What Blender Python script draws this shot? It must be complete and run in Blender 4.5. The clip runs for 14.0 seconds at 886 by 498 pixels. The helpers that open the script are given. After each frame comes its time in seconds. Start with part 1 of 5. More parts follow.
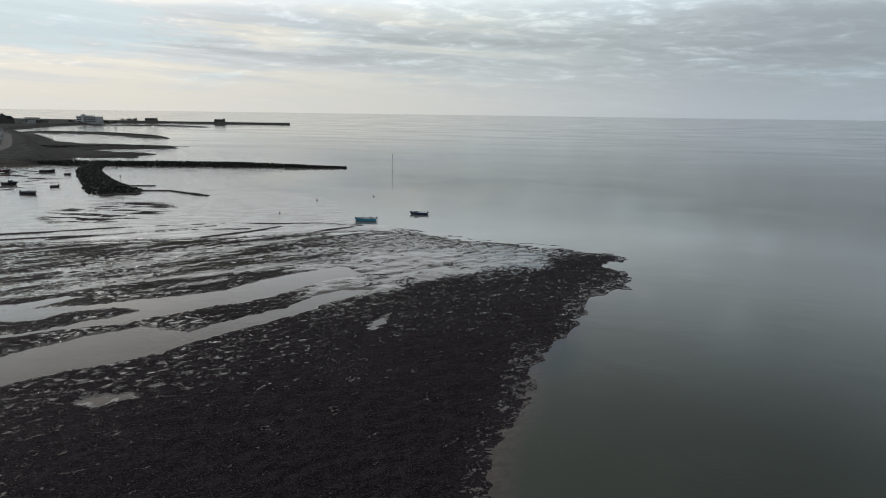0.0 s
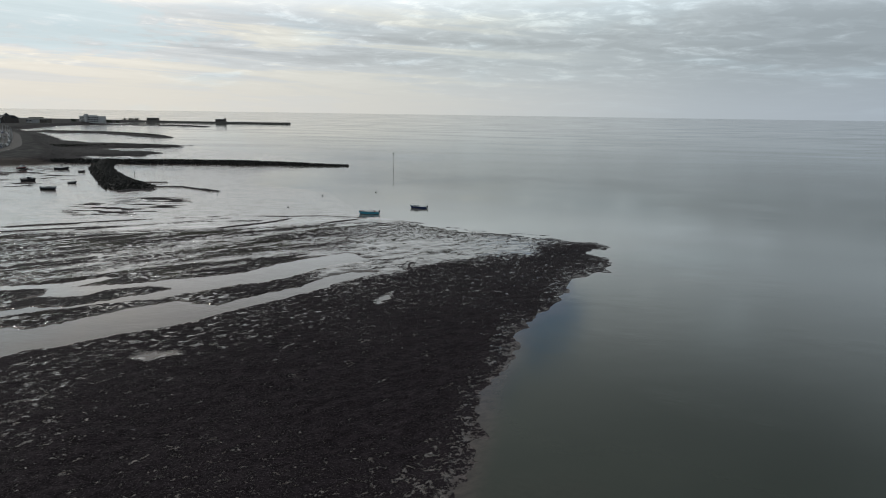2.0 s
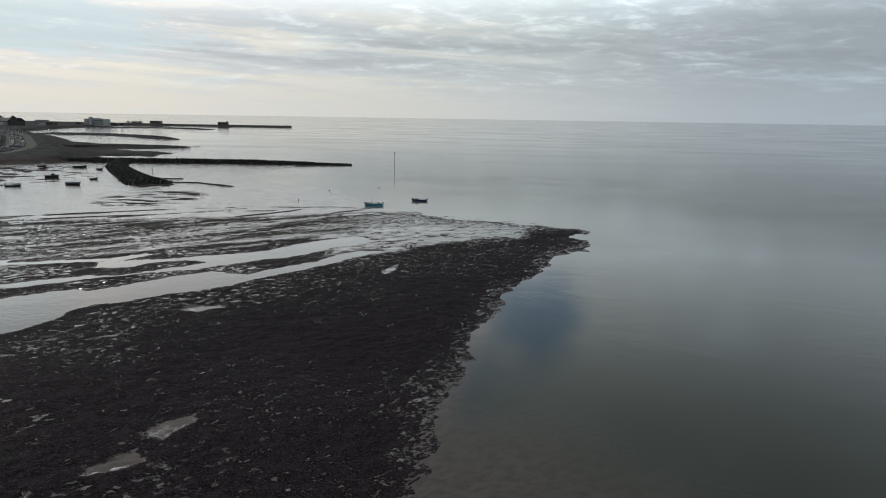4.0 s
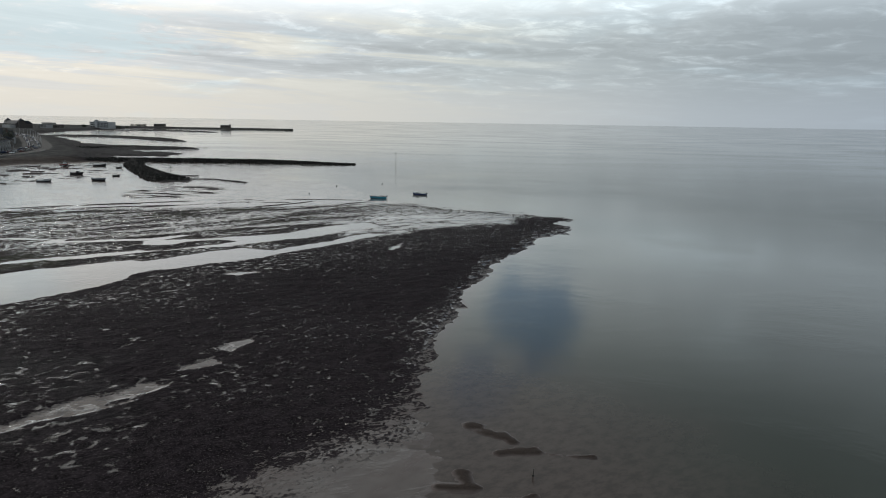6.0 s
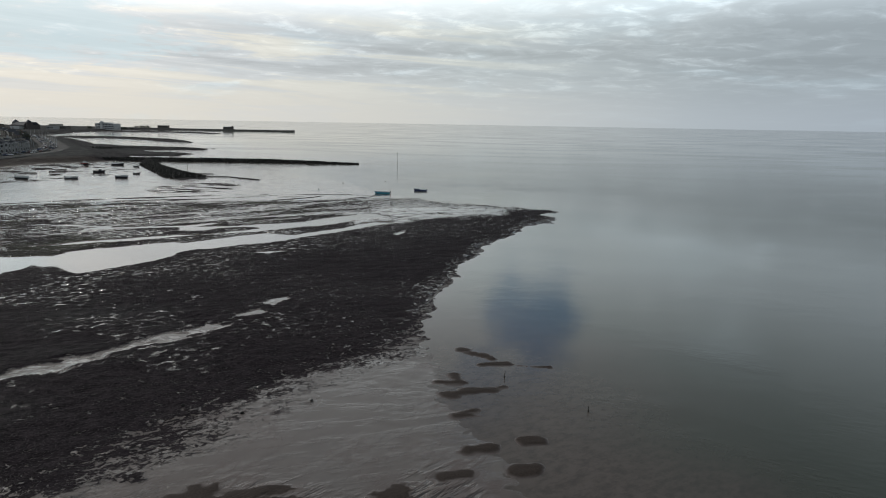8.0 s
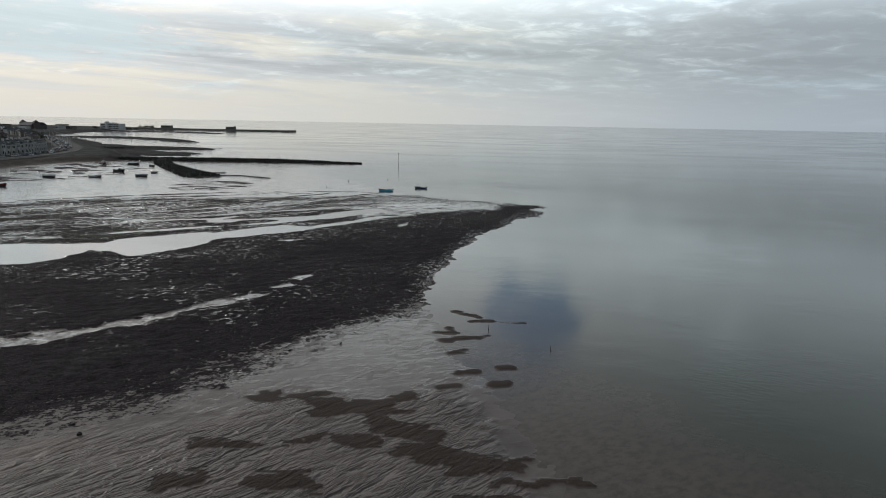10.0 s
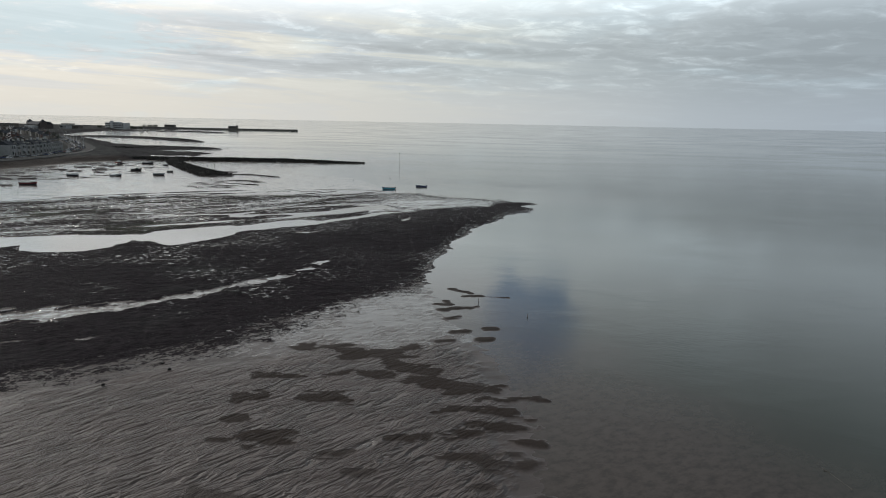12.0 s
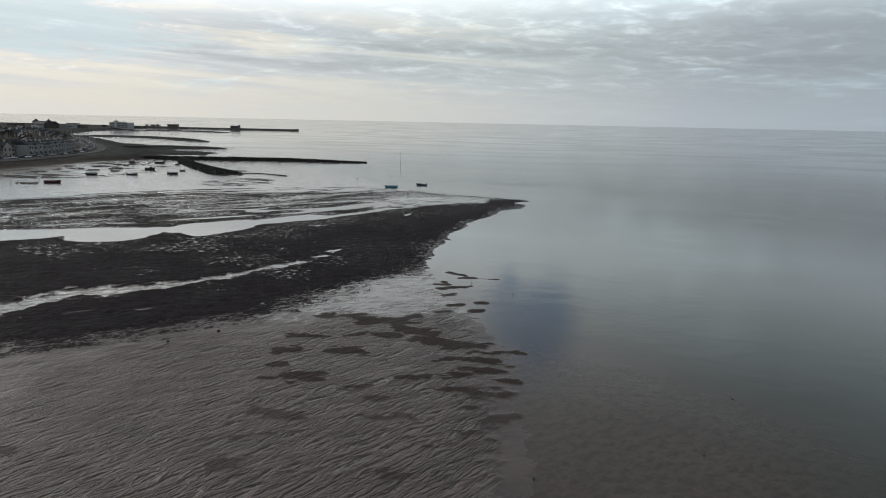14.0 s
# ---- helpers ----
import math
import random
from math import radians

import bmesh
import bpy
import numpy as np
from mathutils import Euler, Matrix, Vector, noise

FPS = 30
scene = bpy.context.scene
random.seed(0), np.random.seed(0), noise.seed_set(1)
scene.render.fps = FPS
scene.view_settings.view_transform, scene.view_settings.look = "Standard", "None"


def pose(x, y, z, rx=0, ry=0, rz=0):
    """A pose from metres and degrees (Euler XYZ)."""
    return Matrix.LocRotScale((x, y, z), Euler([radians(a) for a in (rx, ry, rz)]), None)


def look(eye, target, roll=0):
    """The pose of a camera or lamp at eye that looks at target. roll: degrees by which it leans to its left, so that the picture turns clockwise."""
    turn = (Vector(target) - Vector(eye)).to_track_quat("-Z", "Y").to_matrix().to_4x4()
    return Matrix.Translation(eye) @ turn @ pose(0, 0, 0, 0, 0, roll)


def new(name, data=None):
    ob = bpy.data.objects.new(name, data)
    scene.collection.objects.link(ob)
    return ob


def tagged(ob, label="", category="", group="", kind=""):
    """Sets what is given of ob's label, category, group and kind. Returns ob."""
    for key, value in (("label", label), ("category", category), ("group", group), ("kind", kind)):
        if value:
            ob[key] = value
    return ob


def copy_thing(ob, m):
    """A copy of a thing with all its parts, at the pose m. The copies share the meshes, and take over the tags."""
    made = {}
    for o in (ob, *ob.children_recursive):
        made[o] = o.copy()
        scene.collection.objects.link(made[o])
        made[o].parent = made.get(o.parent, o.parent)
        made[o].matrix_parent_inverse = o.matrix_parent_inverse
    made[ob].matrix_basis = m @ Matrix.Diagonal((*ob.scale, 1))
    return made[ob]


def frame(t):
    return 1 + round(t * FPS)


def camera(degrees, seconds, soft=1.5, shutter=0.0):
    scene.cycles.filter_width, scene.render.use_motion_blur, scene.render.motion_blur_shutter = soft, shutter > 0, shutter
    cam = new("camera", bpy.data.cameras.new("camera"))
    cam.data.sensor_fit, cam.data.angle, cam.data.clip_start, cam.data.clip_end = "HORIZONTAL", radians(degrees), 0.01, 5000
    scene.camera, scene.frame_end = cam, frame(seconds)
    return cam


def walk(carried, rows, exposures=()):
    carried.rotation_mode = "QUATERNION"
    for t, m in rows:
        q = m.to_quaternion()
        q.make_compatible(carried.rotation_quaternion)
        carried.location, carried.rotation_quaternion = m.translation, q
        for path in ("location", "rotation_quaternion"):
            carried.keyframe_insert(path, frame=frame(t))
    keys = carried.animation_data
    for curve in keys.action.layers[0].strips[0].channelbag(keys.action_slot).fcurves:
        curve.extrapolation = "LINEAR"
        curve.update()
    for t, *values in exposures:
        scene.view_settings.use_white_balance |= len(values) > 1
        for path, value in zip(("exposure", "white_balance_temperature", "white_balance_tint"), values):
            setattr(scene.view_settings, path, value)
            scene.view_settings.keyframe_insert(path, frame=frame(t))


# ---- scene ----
# ---- camera ----
cam = camera(71.5, 14.0, 1.0)
PATH = [
    (0, pose(0.038, 0.008, 31.955, 0, 0, -0.334) @ pose(0, 0, 0, 77.333) @ pose(0, 0, 0, 0, 0, 0.789)),
    (1, pose(0.144, -5.864, 32.335, 0, 0, -0.378) @ pose(0, 0, 0, 77.255) @ pose(0, 0, 0, 0, 0, 0.818)),
    (2, pose(0.240, -12.943, 32.099, 0, 0, -0.420) @ pose(0, 0, 0, 77.332) @ pose(0, 0, 0, 0, 0, 0.847)),
    (3, pose(0.327, -21.320, 31.517, 0, 0, -0.461) @ pose(0, 0, 0, 77.496) @ pose(0, 0, 0, 0, 0, 0.876)),
    (4, pose(0.404, -30.794, 30.816, 0, 0, -0.502) @ pose(0, 0, 0, 77.693) @ pose(0, 0, 0, 0, 0, 0.905)),
    (5, pose(0.472, -41.023, 30.181, 0, 0, -0.541) @ pose(0, 0, 0, 77.884) @ pose(0, 0, 0, 0, 0, 0.934)),
    (6, pose(0.531, -51.654, 29.752, 0, 0, -0.580) @ pose(0, 0, 0, 78.044) @ pose(0, 0, 0, 0, 0, 0.963)),
    (7, pose(0.580, -62.400, 29.623, 0, 0, -0.617) @ pose(0, 0, 0, 78.155) @ pose(0, 0, 0, 0, 0, 0.992)),
    (8, pose(0.620, -73.087, 29.843, 0, 0, -0.653) @ pose(0, 0, 0, 78.212) @ pose(0, 0, 0, 0, 0, 1.021)),
    (9, pose(0.650, -83.660, 30.410, 0, 0, -0.689) @ pose(0, 0, 0, 78.219) @ pose(0, 0, 0, 0, 0, 1.050)),
    (10, pose(0.671, -94.149, 31.276, 0, 0, -0.723) @ pose(0, 0, 0, 78.184) @ pose(0, 0, 0, 0, 0, 1.079)),
    (11, pose(0.683, -104.599, 32.340, 0, 0, -0.756) @ pose(0, 0, 0, 78.123) @ pose(0, 0, 0, 0, 0, 1.107)),
    (12, pose(0.685, -114.963, 33.451, 0, 0, -0.788) @ pose(0, 0, 0, 78.055) @ pose(0, 0, 0, 0, 0, 1.136)),
    (13, pose(0.678, -124.950, 34.405, 0, 0, -0.820) @ pose(0, 0, 0, 78.004) @ pose(0, 0, 0, 0, 0, 1.165)),
    (14, pose(0.662, -133.842, 34.945, 0, 0, -0.850) @ pose(0, 0, 0, 77.993) @ pose(0, 0, 0, 0, 0, 1.194)),
]
walk(cam, PATH)

# ---- world, sun ----
SUN_AZ, SUN_EL = -54.0, 22.0      # degrees, from +y towards +x
GLOW_AZ, GLOW_EL = -40.0, 17.5    # the brightest part of the cloud before it
world = bpy.data.worlds.new("sky")
scene.world = world
world.use_nodes = True
wt = world.node_tree
wt.nodes.clear()


class Net:
    """Short hand for building a node tree."""

    def __init__(self, tree):
        self.tree = tree

    def node(self, kind, **props):
        n = self.tree.nodes.new(kind)
        for k, v in props.items():
            setattr(n, k, v)
        return n

    def put(self, value, socket):
        if isinstance(value, bpy.types.NodeSocket):
            self.tree.links.new(value, socket)
        elif value is not None:
            socket.default_value = value

    def math(self, op, a, b=None, c=None, clamp=False):
        n = self.node("ShaderNodeMath", operation=op, use_clamp=clamp)
        for s, v in zip(n.inputs, (a, b, c)):
            self.put(v, s)
        return n.outputs[0]

    def vec(self, op, a, b=None):
        n = self.node("ShaderNodeVectorMath", operation=op)
        self.put(a, n.inputs[0])
        self.put(b, n.inputs[1])
        return n.outputs["Value" if op in ("DOT_PRODUCT", "LENGTH", "DISTANCE") else "Vector"]

    def mix(self, f, a, b, blend="MIX"):
        n = self.node("ShaderNodeMix", data_type="RGBA", blend_type=blend)
        self.put(f, n.inputs[0])
        self.put(a if not isinstance(a, tuple) else (*a, 1), n.inputs[6])
        self.put(b if not isinstance(b, tuple) else (*b, 1), n.inputs[7])
        return n.outputs[2]

    def remap(self, v, a, b, c=0.0, d=1.0, smooth=True):
        n = self.node("ShaderNodeMapRange", interpolation_type="SMOOTHSTEP" if smooth else "LINEAR")
        for s, q in zip(n.inputs, (v, a, b, c, d)):
            self.put(q, s)
        return n.outputs[0]

    def noise(self, vec, scale, detail=4.0, rough=0.55, distort=0.0):
        n = self.node("ShaderNodeTexNoise")
        self.put(vec, n.inputs["Vector"])
        n.inputs["Scale"].default_value = scale
        n.inputs["Detail"].default_value = detail
        n.inputs["Roughness"].default_value = rough
        n.inputs["Distortion"].default_value = distort
        return n.outputs[0]

    def mapped(self, vec, scale=(1, 1, 1), turn=0.0, shift=(0, 0, 0)):
        """Turned first, then stretched along the turned axes."""
        if turn:
            r = self.node("ShaderNodeMapping")
            self.put(vec, r.inputs[0])
            r.inputs["Rotation"].default_value = (0, 0, radians(turn))
            vec = r.outputs[0]
        n = self.node("ShaderNodeMapping")
        self.put(vec, n.inputs[0])
        n.inputs["Location"].default_value = shift
        n.inputs["Scale"].default_value = scale
        return n.outputs[0]

    def ramp(self, v, stops):
        n = self.node("ShaderNodeValToRGB")
        self.put(v, n.inputs[0])
        e = n.color_ramp.elements
        while len(e) < len(stops):
            e.new(0.5)
        for el, (p, c) in zip(e, stops):
            el.position, el.color = p, (*c, 1)
        return n.outputs[0]

    def xyz(self, v):
        n = self.node("ShaderNodeSeparateXYZ")
        self.put(v, n.inputs[0])
        return n.outputs

    def comb(self, x, y, z):
        n = self.node("ShaderNodeCombineXYZ")
        for s, v in zip(n.inputs, (x, y, z)):
            self.put(v, s)
        return n.outputs[0]


def heading(az, el):
    a, e = radians(az), radians(el)
    return Vector((math.sin(a) * math.cos(e), math.cos(a) * math.cos(e), math.sin(e)))


def build_sky():
    n = Net(wt)
    d = n.vec("NORMALIZE", n.node("ShaderNodeTexCoord").outputs["Generated"])
    x, y, z = n.xyz(d)
    up = n.math("MAXIMUM", z, 0.0)
    clear = n.node("ShaderNodeTexSky", sky_type="NISHITA", sun_disc=False)
    clear.sun_elevation, clear.sun_rotation = radians(SUN_EL), radians(SUN_AZ)
    blue = n.mix(1.0, clear.outputs[0], (0.085, 0.12, 0.145), "MULTIPLY")
    # the deck of cloud lies flat overhead, so it is foreshortened towards the horizon
    k = n.math("DIVIDE", 1.0, n.math("ADD", up, 0.13))
    deck = n.comb(n.math("MULTIPLY", x, k), n.math("MULTIPLY", y, k), 0.0)
    big = n.noise(n.mapped(deck, (0.8, 0.8, 1), 10, (3.1, 1.7, 0)), 1.0, 5, 0.55, 0.5)
    puff = n.noise(n.mapped(deck, (1.0, 1.15, 1), 14, (0.4, 5.2, 0)), 4.0, 7, 0.60, 0.4)
    band = n.noise(n.comb(n.math("MULTIPLY", x, 2.2), n.math("ADD", n.math("MULTIPLY", up, 34.0), n.math("MULTIPLY", x, 1.6)), 3.3), 1.0, 5, 0.58, 0.5)
    near_sun = n.vec("DOT_PRODUCT", d, tuple(heading(GLOW_AZ, GLOW_EL)))
    base = n.ramp(n.remap(near_sun, -1.0, 1.0, smooth=False), [
        (0.0, (0.29, 0.33, 0.36)), (0.5, (0.315, 0.37, 0.415)), (0.70, (0.35, 0.40, 0.43)), (0.86, (0.53, 0.585, 0.60)),
        (0.95, (0.63, 0.67, 0.69)), (0.985, (0.76, 0.775, 0.775)), (1.0, (0.88, 0.87, 0.84))])
    # thick cloud is grey underneath, thin cloud glows
    thick = n.remap(big, 0.32, 0.68, -1, 1)
    curl = n.remap(puff, 0.34, 0.68, -1, 1)
    calm = n.math("SUBTRACT", 1.0, n.math("MULTIPLY", n.remap(near_sun, 0.60, 0.92), 0.6))
    relief = n.math("MULTIPLY", n.math("ADD", n.math("MULTIPLY", thick, 0.05), n.math("MULTIPLY", curl, 0.11)), calm)
    glow = n.math("MULTIPLY", n.remap(n.math("ADD", puff, n.math("MULTIPLY", big, 0.6)), 0.86, 1.02), 0.20)
    relief = n.math("MAXIMUM", n.math("ADD", relief, glow), -0.05)
    sunward = n.remap(near_sun, 0.45, 0.95)
    streaks = n.math("MULTIPLY", n.remap(band, 0.32, 0.68, -1, 1), n.math("ADD", 0.06, n.math("MULTIPLY", sunward, 0.19)))
    streaks = n.math("MULTIPLY", streaks, n.remap(up, 0.10, 0.17, 1.0, 0.0))
    relief = n.math("ADD", relief, streaks)
    fade = n.math("MULTIPLY", n.remap(up, 0.0, 0.10, 0.2, 1.0), n.remap(up, 0.13, 0.25, 1.0, 0.4))
    shade = n.math("ADD", 1.0, n.math("MULTIPLY", relief, fade))
    tint = n.mix(n.math("MULTIPLY", n.remap(n.math("ADD", streaks, n.math("MULTIPLY", relief, 0.3)), -0.02, 0.14), sunward), base, (1.08, 1.01, 0.90), "MULTIPLY")
    tint = n.mix(n.math("MULTIPLY", n.remap(big, 0.53, 0.66), n.math("ADD", 0.16, n.math("MULTIPLY", n.remap(near_sun, 0.7, 0.95), 0.36))), tint, (0.55, 0.70, 0.78))
    cloud = n.vec("SCALE", tint)
    n.put(shade, cloud.node.inputs["Scale"])
    lift = n.math("MULTIPLY", n.remap(up, 0.122, 0.205, 1.0, 2.05), n.remap(up, 0.22, 0.46, 1.0, 0.50))
    bank = n.math("MULTIPLY", n.remap(near_sun, 0.86, 0.985), n.remap(up, 0.185, 0.31, 0.0, 0.18))
    lift = n.math("MULTIPLY", lift, n.math("SUBTRACT", 1.0, bank))
    cloud = n.vec("SCALE", cloud)
    n.put(lift, cloud.node.inputs["Scale"])
    # haze low down, warmer towards the sun
    haze = n.ramp(n.remap(near_sun, 0.0, 1.0, smooth=False), [
        (0.0, (0.32, 0.385, 0.47)), (0.45, (0.455, 0.505, 0.545)), (0.8, (0.66, 0.65, 0.61)), (1.0, (0.80, 0.755, 0.67))])
    low = n.remap(up, 0.0, 0.085, 1.0, 0.0)
    sky = n.mix(n.math("MULTIPLY", low, 0.75), cloud, haze)
    # gaps that show the clear sky
    wander = n.math("MULTIPLY", n.math("ADD", n.remap(puff, 0.3, 0.7, -1, 1), n.remap(big, 0.3, 0.7, -1, 1)), 0.03)
    for az, el, size, much in ((9.4, 18.4, 0.062, 0.75), (4.0, 24.0, 0.05, 0.4)):
        dist = n.math("ADD", n.vec("DISTANCE", d, tuple(heading(az, el))), wander)
        sky = n.mix(n.remap(dist, size * 0.4, size * 1.25, much, 0.0), sky, blue)
    # a wide thin place low over the shore, where pale blue comes through
    low_gap = heading(-30.0, 6.6)
    wide = n.vec("DISTANCE", n.comb(x, y, n.math("MULTIPLY", z, 3.4)), (low_gap.x, low_gap.y, low_gap.z * 3.4))
    wide = n.math("ADD", wide, n.math("ADD", n.math("MULTIPLY", wander, 2.2), n.math("MULTIPLY", n.math("SUBTRACT", band, 0.5), 0.28)))
    sky = n.mix(n.remap(wide, 0.04, 0.17, 0.62, 0.0), sky, (0.66, 0.81, 0.86))
    bg = n.node("ShaderNodeBackground")
    n.put(sky, bg.inputs[0])
    n.put(bg.outputs[0], n.node("ShaderNodeOutputWorld").inputs[0])


build_sky()
sun = new("sun", bpy.data.lights.new("sun", "SUN"))
sun.data.energy, sun.data.angle, sun.data.color = 1.35, radians(8), (1.0, 0.96, 0.90)
sun.matrix_world = look(heading(SUN_AZ, SUN_EL) * 100, (0, 0, 0))

# ---- materials ----


def material(name, fill):
    """A node material; fill(n, p) wires the Principled node p with the Net n."""
    m = bpy.data.materials.new(name)
    m.use_nodes = True
    n = Net(m.node_tree)
    p = m.node_tree.nodes["Principled BSDF"]
    n.pos = n.node("ShaderNodeNewGeometry").outputs["Position"]
    n.obj = n.node("ShaderNodeTexCoord").outputs["Object"]
    fill(n, p)
    return m


def bump(n, p, height, strength, dist):
    b = n.node("ShaderNodeBump")
    b.inputs["Strength"].default_value, b.inputs["Distance"].default_value = strength, dist
    n.put(height, b.inputs["Height"])
    n.put(b.outputs[0], p.inputs["Normal"])
    return b


def coat(name, colour, rough=0.6, vary=0.25, scale=1.5, metal=0.0, relief=0.0, second=None, gloss=0.5):
    """Paint, stone or wood: a base colour with stains and grain at two sizes."""
    def fill(n, p):
        a = n.noise(n.obj, scale, 5, 0.6)
        b = n.noise(n.obj, scale * 9, 3, 0.6)
        r = n.node("ShaderNodeObjectInfo").outputs["Random"]
        v = n.math("ADD", n.math("MULTIPLY", a, 0.65), n.math("MULTIPLY", b, 0.35))
        f = n.remap(v, 0.3, 0.7)
        f = n.math("ADD", f, n.math("MULTIPLY", n.math("SUBTRACT", r, 0.5), 0.3), clamp=True)
        dark = second or tuple(c * (1 - vary * 1.4) for c in colour)
        light = tuple(min(1, c * (1 + vary * 0.5)) for c in colour)
        n.put(n.mix(f, dark, light), p.inputs["Base Color"])
        n.put(n.remap(b, 0.3, 0.7, max(0.05, rough - 0.1), min(1, rough + 0.1)), p.inputs["Roughness"])
        p.inputs["Metallic"].default_value = metal
        p.inputs["Specular IOR Level"].default_value = gloss
        if relief:
            bump(n, p, v, 0.6, relief)
    return material(name, fill)


def attr(n, name):
    a = n.node("ShaderNodeAttribute", attribute_name=name)
    return a.outputs["Fac"]


def tidal_flat(n, p):
    weed, level, town, pans = attr(n, "weed"), attr(n, "level"), attr(n, "town"), attr(n, "pans")
    flat = n.mapped(n.pos, (1, 1, 0))
    # weed: clumps and tufts, thinning out to bare wet ground, broken by small puddles
    clump = n.noise(n.mapped(n.pos, (0.7, 1.15, 0), -35), 0.8, 7, 0.66, 0.25)
    tuft = n.noise(n.mapped(n.pos, (0.9, 1.2, 0), -20), 2.2, 6, 0.72, 0.2)
    fuzz = n.noise(flat, 5.0, 4, 0.78)
    ragged = n.math("ADD", n.math("MULTIPLY", n.math("SUBTRACT", clump, 0.5), 4.2), n.math("MULTIPLY", n.math("SUBTRACT", tuft, 0.5), 5.2))
    cover = n.math("MULTIPLY", n.remap(n.math("ADD", weed, ragged), 0.45, 0.65), n.remap(weed, 0.02, 0.3))
    hollow = n.noise(n.mapped(n.pos, (0.85, 1.1, 0), -28), 0.8, 8, 0.70, 0.35)
    puddle = n.remap(n.math("ADD", hollow, n.math("MULTIPLY", pans, 0.165)), 0.70, 0.735)
    cover = n.math("MULTIPLY", cover, n.math("SUBTRACT", 1.0, puddle))
    # sand and mud
    mud = n.noise(flat, 0.16, 6, 0.6)
    grain = n.noise(flat, 5.0, 3, 0.7)
    sand = n.mix(n.remap(mud, 0.3, 0.7), (0.052, 0.0395, 0.0355), (0.089, 0.067, 0.061))
    sand = n.mix(n.math("MULTIPLY", n.remap(grain, 0.35, 0.7), 0.3), sand, (0.082, 0.062, 0.056))
    wrack = n.mix(n.remap(n.math("ADD", n.math("MULTIPLY", clump, 0.5), n.math("MULTIPLY", tuft, 0.5)), 0.40, 0.60), (0.0055, 0.0044, 0.0051), (0.0285, 0.0225, 0.0248))
    wrack = n.mix(n.math("MULTIPLY", n.remap(fuzz, 0.53, 0.66), 0.9), wrack, (0.078, 0.063, 0.069))
    # weed above 1.6 (far banks, armour): haze of distance put into a paler colour
    wrack = n.mix(n.remap(weed, 1.6, 2.0, 0.0, 0.8), wrack, n.mix(n.remap(clump, 0.35, 0.65), (0.020, 0.019, 0.019), (0.048, 0.045, 0.044)))
    green = n.remap(n.noise(flat, 0.05, 4, 0.6), 0.45, 0.65)
    wrack = n.mix(n.math("MULTIPLY", n.math("MULTIPLY", green, attr(n, "north")), 0.35), wrack, (0.040, 0.046, 0.022))
    # silt left on the humps
    silt = n.remap(n.math("ADD", level, n.math("MULTIPLY", n.math("SUBTRACT", grain, 0.5), 0.07)), 0.08, 0.25)
    sand = n.mix(silt, sand, n.mix(n.remap(grain, 0.3, 0.7), (0.026, 0.020, 0.017), (0.048, 0.036, 0.031)))
    # ripples left by the tide; their troughs hold the film of water that thins as the ground rises
    lie = n.noise(n.mapped(n.pos, (0.19, 0.66, 0), -45), 1.0, 3.5, 0.62, 0.3)
    ridge = n.math("ABSOLUTE", n.remap(lie, 0.25, 0.75, -1, 1, False))
    rip = n.math("MULTIPLY", n.math("SUBTRACT", 1.0, ridge), n.math("MULTIPLY", n.remap(n.noise(flat, 0.06, 3), 0.3, 0.65, 0.5, 1.3), n.remap(attr(n, "rippled"), 0.08, 0.8, 0.0, 1.0)))
    stand = n.math("ADD", level, n.math("MULTIPLY", n.math("SUBTRACT", mud, 0.5), 0.12))
    stand = n.math("ADD", stand, n.math("MULTIPLY", n.math("SUBTRACT", ridge, 0.35), -0.11))
    dry = n.remap(stand, -0.01, 0.07)
    sand = n.mix(n.math("MULTIPLY", n.math("SUBTRACT", 1.0, dry), 0.75), sand, (0.074, 0.057, 0.049))
    col = n.mix(cover, sand, wrack)
    col = n.mix(puddle, col, (0.058, 0.049, 0.044))
    turf = n.mix(n.remap(mud, 0.35, 0.65), (0.040, 0.040, 0.040), (0.082, 0.078, 0.074))
    col = n.mix(town, col, turf)
    n.put(col, p.inputs["Base Color"])
    matt = n.math("MAXIMUM", n.math("MULTIPLY", cover, n.remap(fuzz, 0.54, 0.70, 1.0, 0.95)), n.math("MULTIPLY", dry, n.math("ADD", 0.60, n.math("MULTIPLY", silt, 0.35))))
    matt = n.math("MULTIPLY", matt, n.math("SUBTRACT", 1.0, puddle))
    n.put(n.math("SUBTRACT", 0.47, n.math("MULTIPLY", matt, 0.465)), p.inputs["Specular IOR Level"])
    slick = n.remap(n.noise(n.mapped(n.pos, (0.12, 0.5, 0), -16), 1.0, 6, 0.66), 0.46, 0.60)
    rough = n.math("ADD", n.math("MULTIPLY", matt, 0.5), n.math("ADD", 0.06, n.math("MULTIPLY", slick, 0.13)))
    rough = n.math("ADD", rough, n.math("MULTIPLY", town, 0.5), clamp=True)
    n.put(rough, p.inputs["Roughness"])
    deepest = n.math("ADD", n.math("MULTIPLY", n.remap(level, -0.02, 0.03), 2.0), n.math("ADD", 0.2, n.math("MULTIPLY", dry, 4.4)))
    deepest = n.math("MULTIPLY", deepest, n.remap(silt, 0.0, 1.0, 1.0, 0.4))
    h = n.math("MULTIPLY", n.math("MULTIPLY", rip, deepest), n.math("SUBTRACT", 1.0, cover))
    h = n.math("ADD", h, n.math("ADD", n.math("MULTIPLY", mud, 0.12), n.math("MULTIPLY", n.math("MULTIPLY", tuft, slick), 0.28)))
    h = n.math("ADD", h, n.math("MULTIPLY", cover, n.math("ADD", n.math("MULTIPLY", tuft, 2.6), n.math("MULTIPLY", fuzz, 1.8))))
